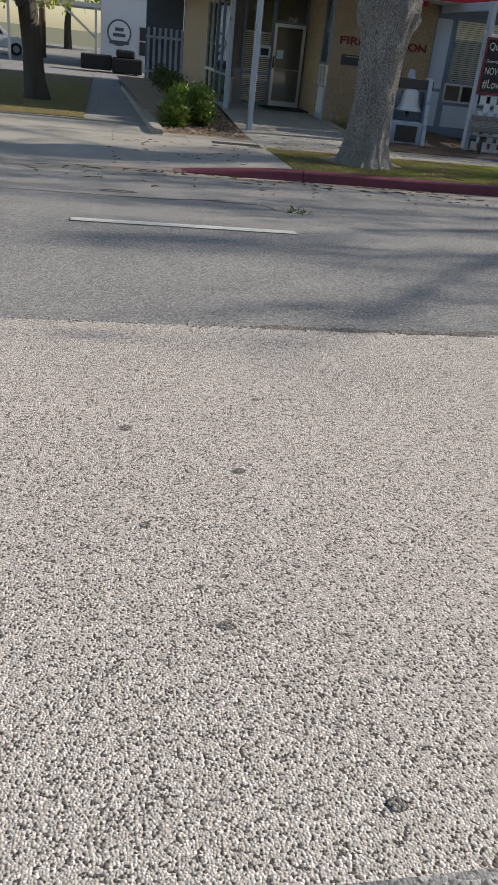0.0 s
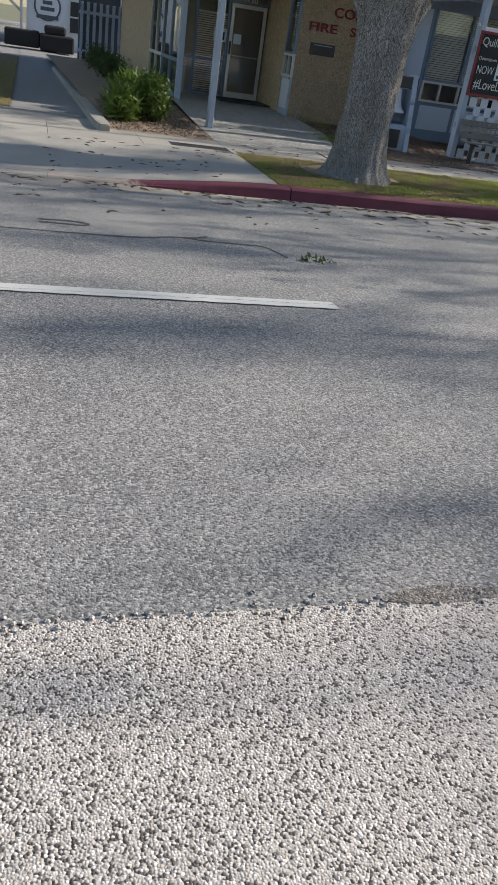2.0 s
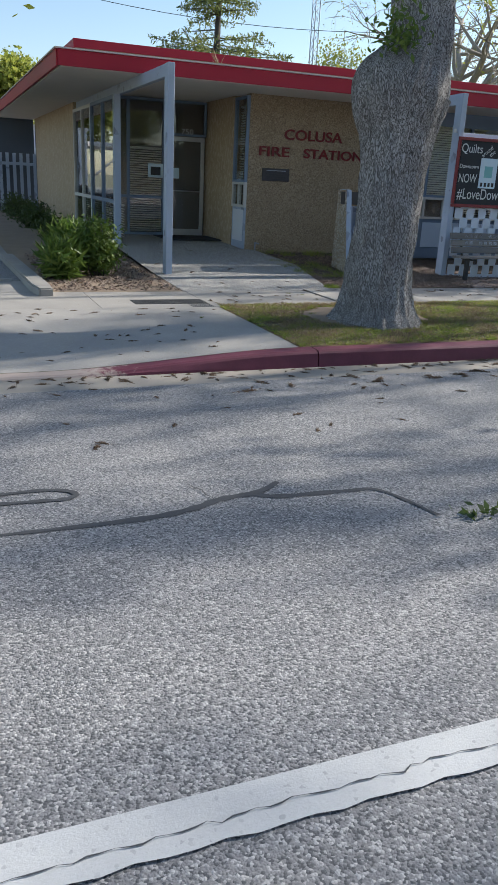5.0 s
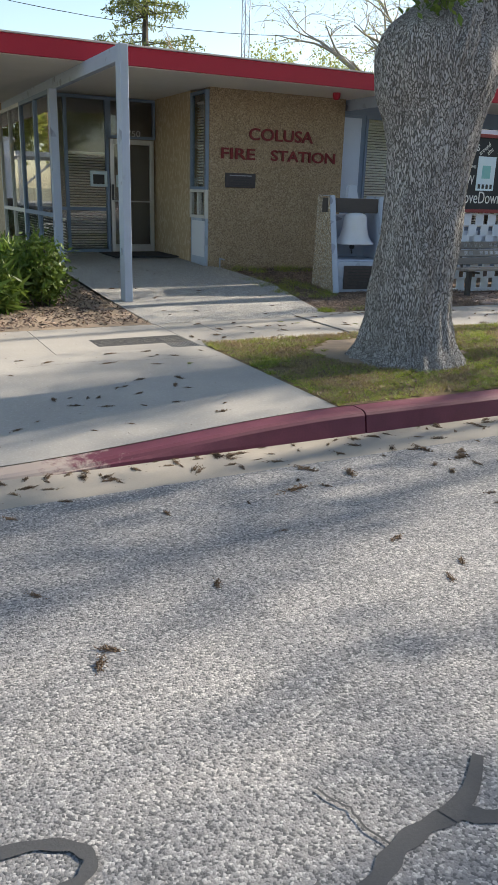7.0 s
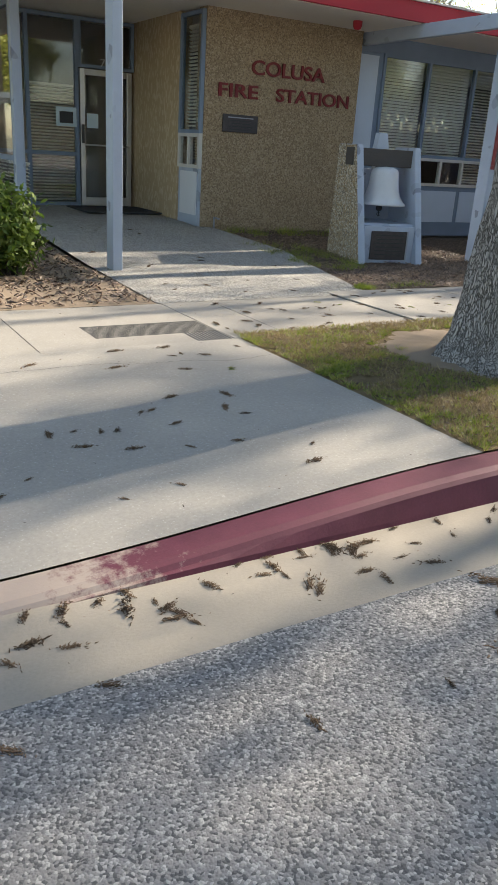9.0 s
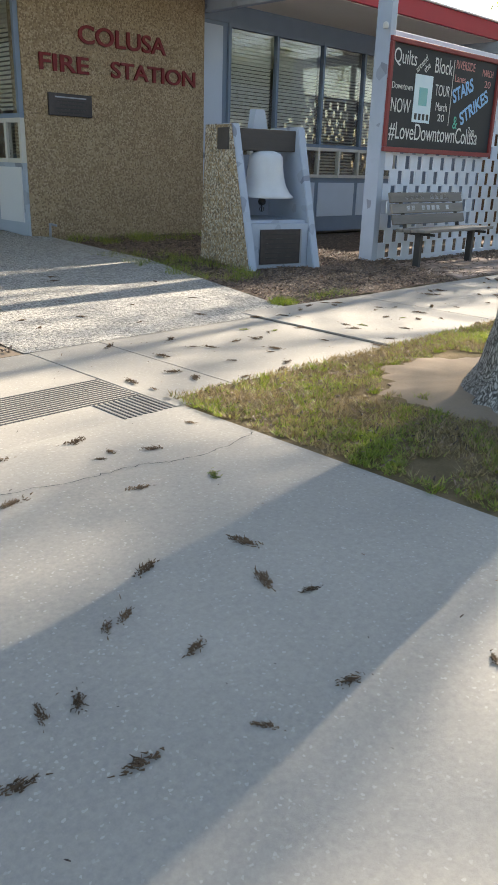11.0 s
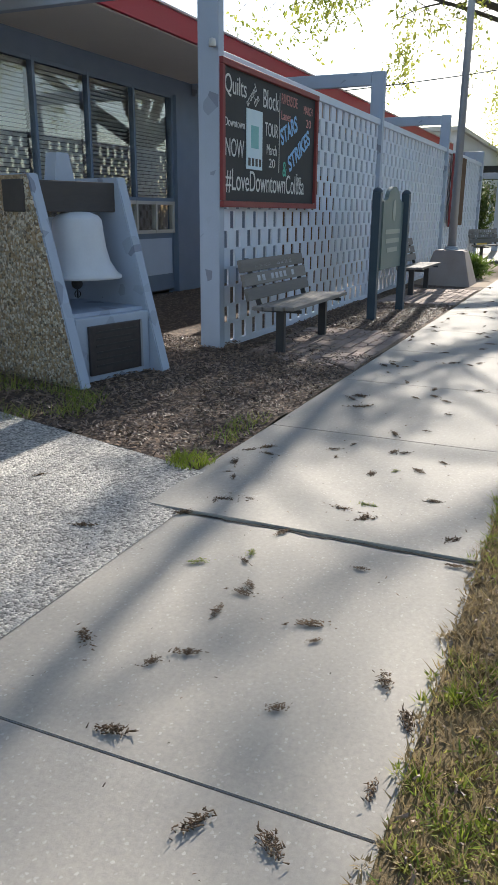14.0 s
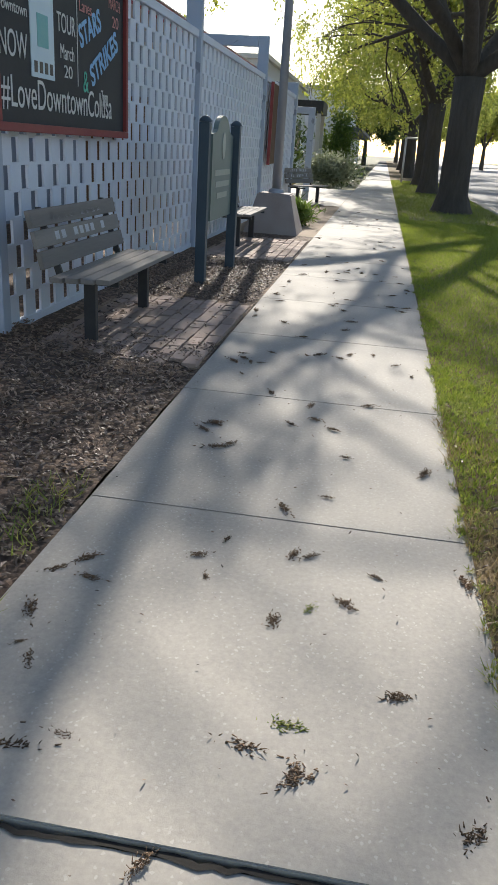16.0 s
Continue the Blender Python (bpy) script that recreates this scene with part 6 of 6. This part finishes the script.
far_tree(35, 56, 20, "nearly bare grey tree behind the roof", 51, LEAF, 1, 0.15, TWIG, True)
far_tree(46, 58, 18, "nearly bare grey tree behind the roof", 52, LEAF, 1, 0.15, TWIG, True)
far_tree(31, 62, 11, "pale green budding tree behind the roof", 53, LEAF, 2, 0.22, BARK)
far_tree(50, 60, 10, "green tree behind the roof", 54, LEAF, 3, 0.3)
far_tree(-3, 78, 11, "bright green tree beyond the yard", 55, LEAF, 5, 0.4)
far_tree(-10, 74, 12, "bright green tree beyond the yard", 56, LEAF, 5, 0.4)
far_tree(-18, 70, 10, "bright green tree beyond the yard", 57, LEAF, 5, 0.4)
far_tree(5, 82, 11, "bright green tree beyond the yard", 58, LEAF, 4, 0.4)
far_tree(-26, 60, 10, "green tree beyond the yard", 59, LEAF, 5, 0.4)
# trees across the street, mirrored in the window panes
for i, (x, y, h) in enumerate(((-14, -26, 11), (-2, -24, 12), (12, -25, 11), (26, -26, 12), (40, -24, 11), (58, -26, 11))):
    far_tree(x, y, h, "leafy street tree across the road", 61 + i, LEAFDARK if i % 2 else LEAF, 4, 0.4)
# unseen low block, added only to close off the south side in pane reflections
_h = thing("unseen_reflection_building", (10, -42, 0), "unseen plain low building added across the road for the pane reflections", "building")
part("wall", box(-60, 90, -46, -40, -0.3, 4.2), CREAM, _h)
part("roof", box(-60.2, 90.2, -46.2, -39.8, 4.202, 4.5), ROOFING, _h)

# ---- distance: east side ----
for i, (x, y, h) in enumerate(((118, 19, 10), (132, 12, 11), (150, 22, 12), (150, 5, 11), (165, 14, 12), (110, 4, 9))):
    far_tree(x, y, h, "green tree far down the street", 81 + i, LEAF if i % 2 else LEAFDARK, 4, 0.5)
_h = thing("white_shop_building", (50, 24, 0), "white stucco shop building beyond the side driveway", "building")
part("wall", box(42.0, 62.0, 22.0, 40.0, -0.1, 5.0), WHITEWALL, _h)
part("roof", box(41.8, 62.2, 21.8, 40.2, 5.002, 5.2), WHITEFRAME, _h)
for i in range(4):
    x = 43.5 + i * 4.5
    w = part("window", box(x, x + 2.0, 21.95, 21.995, 1.0, 3.0), WHITEFRAME, _h)
    part("pane", box(x + 0.1, x + 1.9, 21.93, 21.945, 1.1, 2.9), CARDARK, w)
_a = thing("entrance_canopy", (52, 20, 0), "dark canopy on posts before the white building", "canopy")
part("roof", box(47.0, 50.0, 19.6, 21.99, 3.1, 3.7), BLACK, _a)
for x in (47.2, 49.8):
    part("post", box(x - 0.1, x + 0.1, 19.7, 19.9, 0, 3.1), WHITEFRAME, _a)
_h = thing("white_shop_building", (75, 22, 0), "long white shop front far down the pavement", "building")
part("wall", box(66.0, 140.0, 20.5, 40.0, -0.1, 5.5), WHITEWALL, _h)
part("roof", box(65.8, 140.2, 20.3, 40.2, 5.502, 5.8), ROOFING, _h)
part("awning", box(70.0, 110.0, 18.2, 20.495, 2.9, 3.2), GREYWALL, _h)
_h = thing("street_building", (120, 0, 0), "pale low building far across the street", "building")
part("wall", box(95.0, 170.0, -22.0, -6.0, -0.1, 5.5), WHITEWALL, _h)
part("roof", box(94.8, 170.2, -22.2, -5.8, 5.502, 5.9), ROOFING, _h)
for i in range(8):
    w = part("window", box(94.94, 94.995, -20 + i * 1.8, -18.8 + i * 1.8, 1.0, 3.0), CARDARK, _h)
_b = thing("yellow_parking_kerb", (38, 19, 0), "yellow painted parking kerb", "parking kerb")
part("bar", box(33.0, 36.5, 19.6, 19.8, 0.0, 0.15, bev=0.03), YELLOWPAINT, _b)
_r = thing("bike_rack", (36, 15.0, 0), "white tubular hoop rack on the verge", "rack")
for a, b in (((47.0, 15.2, 0), (47.0, 15.2, 2.2)), ((47.0, 13.6, 0), (47.0, 13.6, 2.2)), ((47.0, 15.2, 2.2), (47.0, 13.6, 2.2))):
    q = bmesh.new()
    tube(q, a, b, 0.05, n=8)
    part("tube", q, WHITEFRAME, _r)

# ---- pavement slabs, last ----
_pv = thing("pavement", (0, 15.7, 0), "pale concrete pavement slabs with dark joints", "pavement", kind="structure")


def slab(x0, x1, y0, y1, lift=0.0, tilt=0.0):
    bm = bx(bmesh.new(), x0 + 0.002, x1 - 0.002, y0, y1, -0.12, 0.0)
    top = [e for e in bm.edges if all(v.co.z > -0.01 for v in e.verts)]
    bmesh.ops.bevel(bm, geom=top, offset=0.003, segments=2, affect="EDGES")
    for v in bm.verts:
        v.co.z += lift + tilt * (x1 - v.co.x)
    return part("slab", bm, CONCRETE, _pv)


slab(3.36, 3.87, 15.72, 17.18)
slab(3.87, 5.318, 15.72, 17.18)
slab(3.36, 3.47, 15.602, 15.716, 0.003)
slab(5.33, 6.83, 15.72, 17.18, 0.0, 0.007)
x = 6.83
while x < 60:
    slab(x, x + 1.5, 15.72, 17.18)
    x += 1.5
slab(60, 130, 15.72, 17.18)
x = 3.36
while x > -20:
    slab(x - 1.5, x, 15.602, 16.998, -0.002 * rng.random())
    x -= 1.5
# broken edge of the raised slab
_p = wander((5.316, 15.73), (5.314, 17.17), 50, 0.004, 61)
ribbon("slab_joint", _p, [0.009 + 0.012 * abs(noise.noise((i * 0.31, 0.5, 2))) + 0.005 * rng.random() for i in range(len(_p))], JOINT, "broken dark joint where one slab stands proud", lift=0.003, zf=lambda x, y: 0.0, category="pavement")
# grooved warning strips at the corner of the driveway
for i in range(13):
    y = 15.885 + i * 0.03
    part("groove", box(2.35, 3.345, y, y + 0.011, -0.003, 0.0015), TAR, _pv)
for i in range(10):
    xg = 3.06 + i * 0.03
    part("groove", box(xg, xg + 0.011, 15.61, 15.875, -0.003, 0.0015), TAR, _pv)
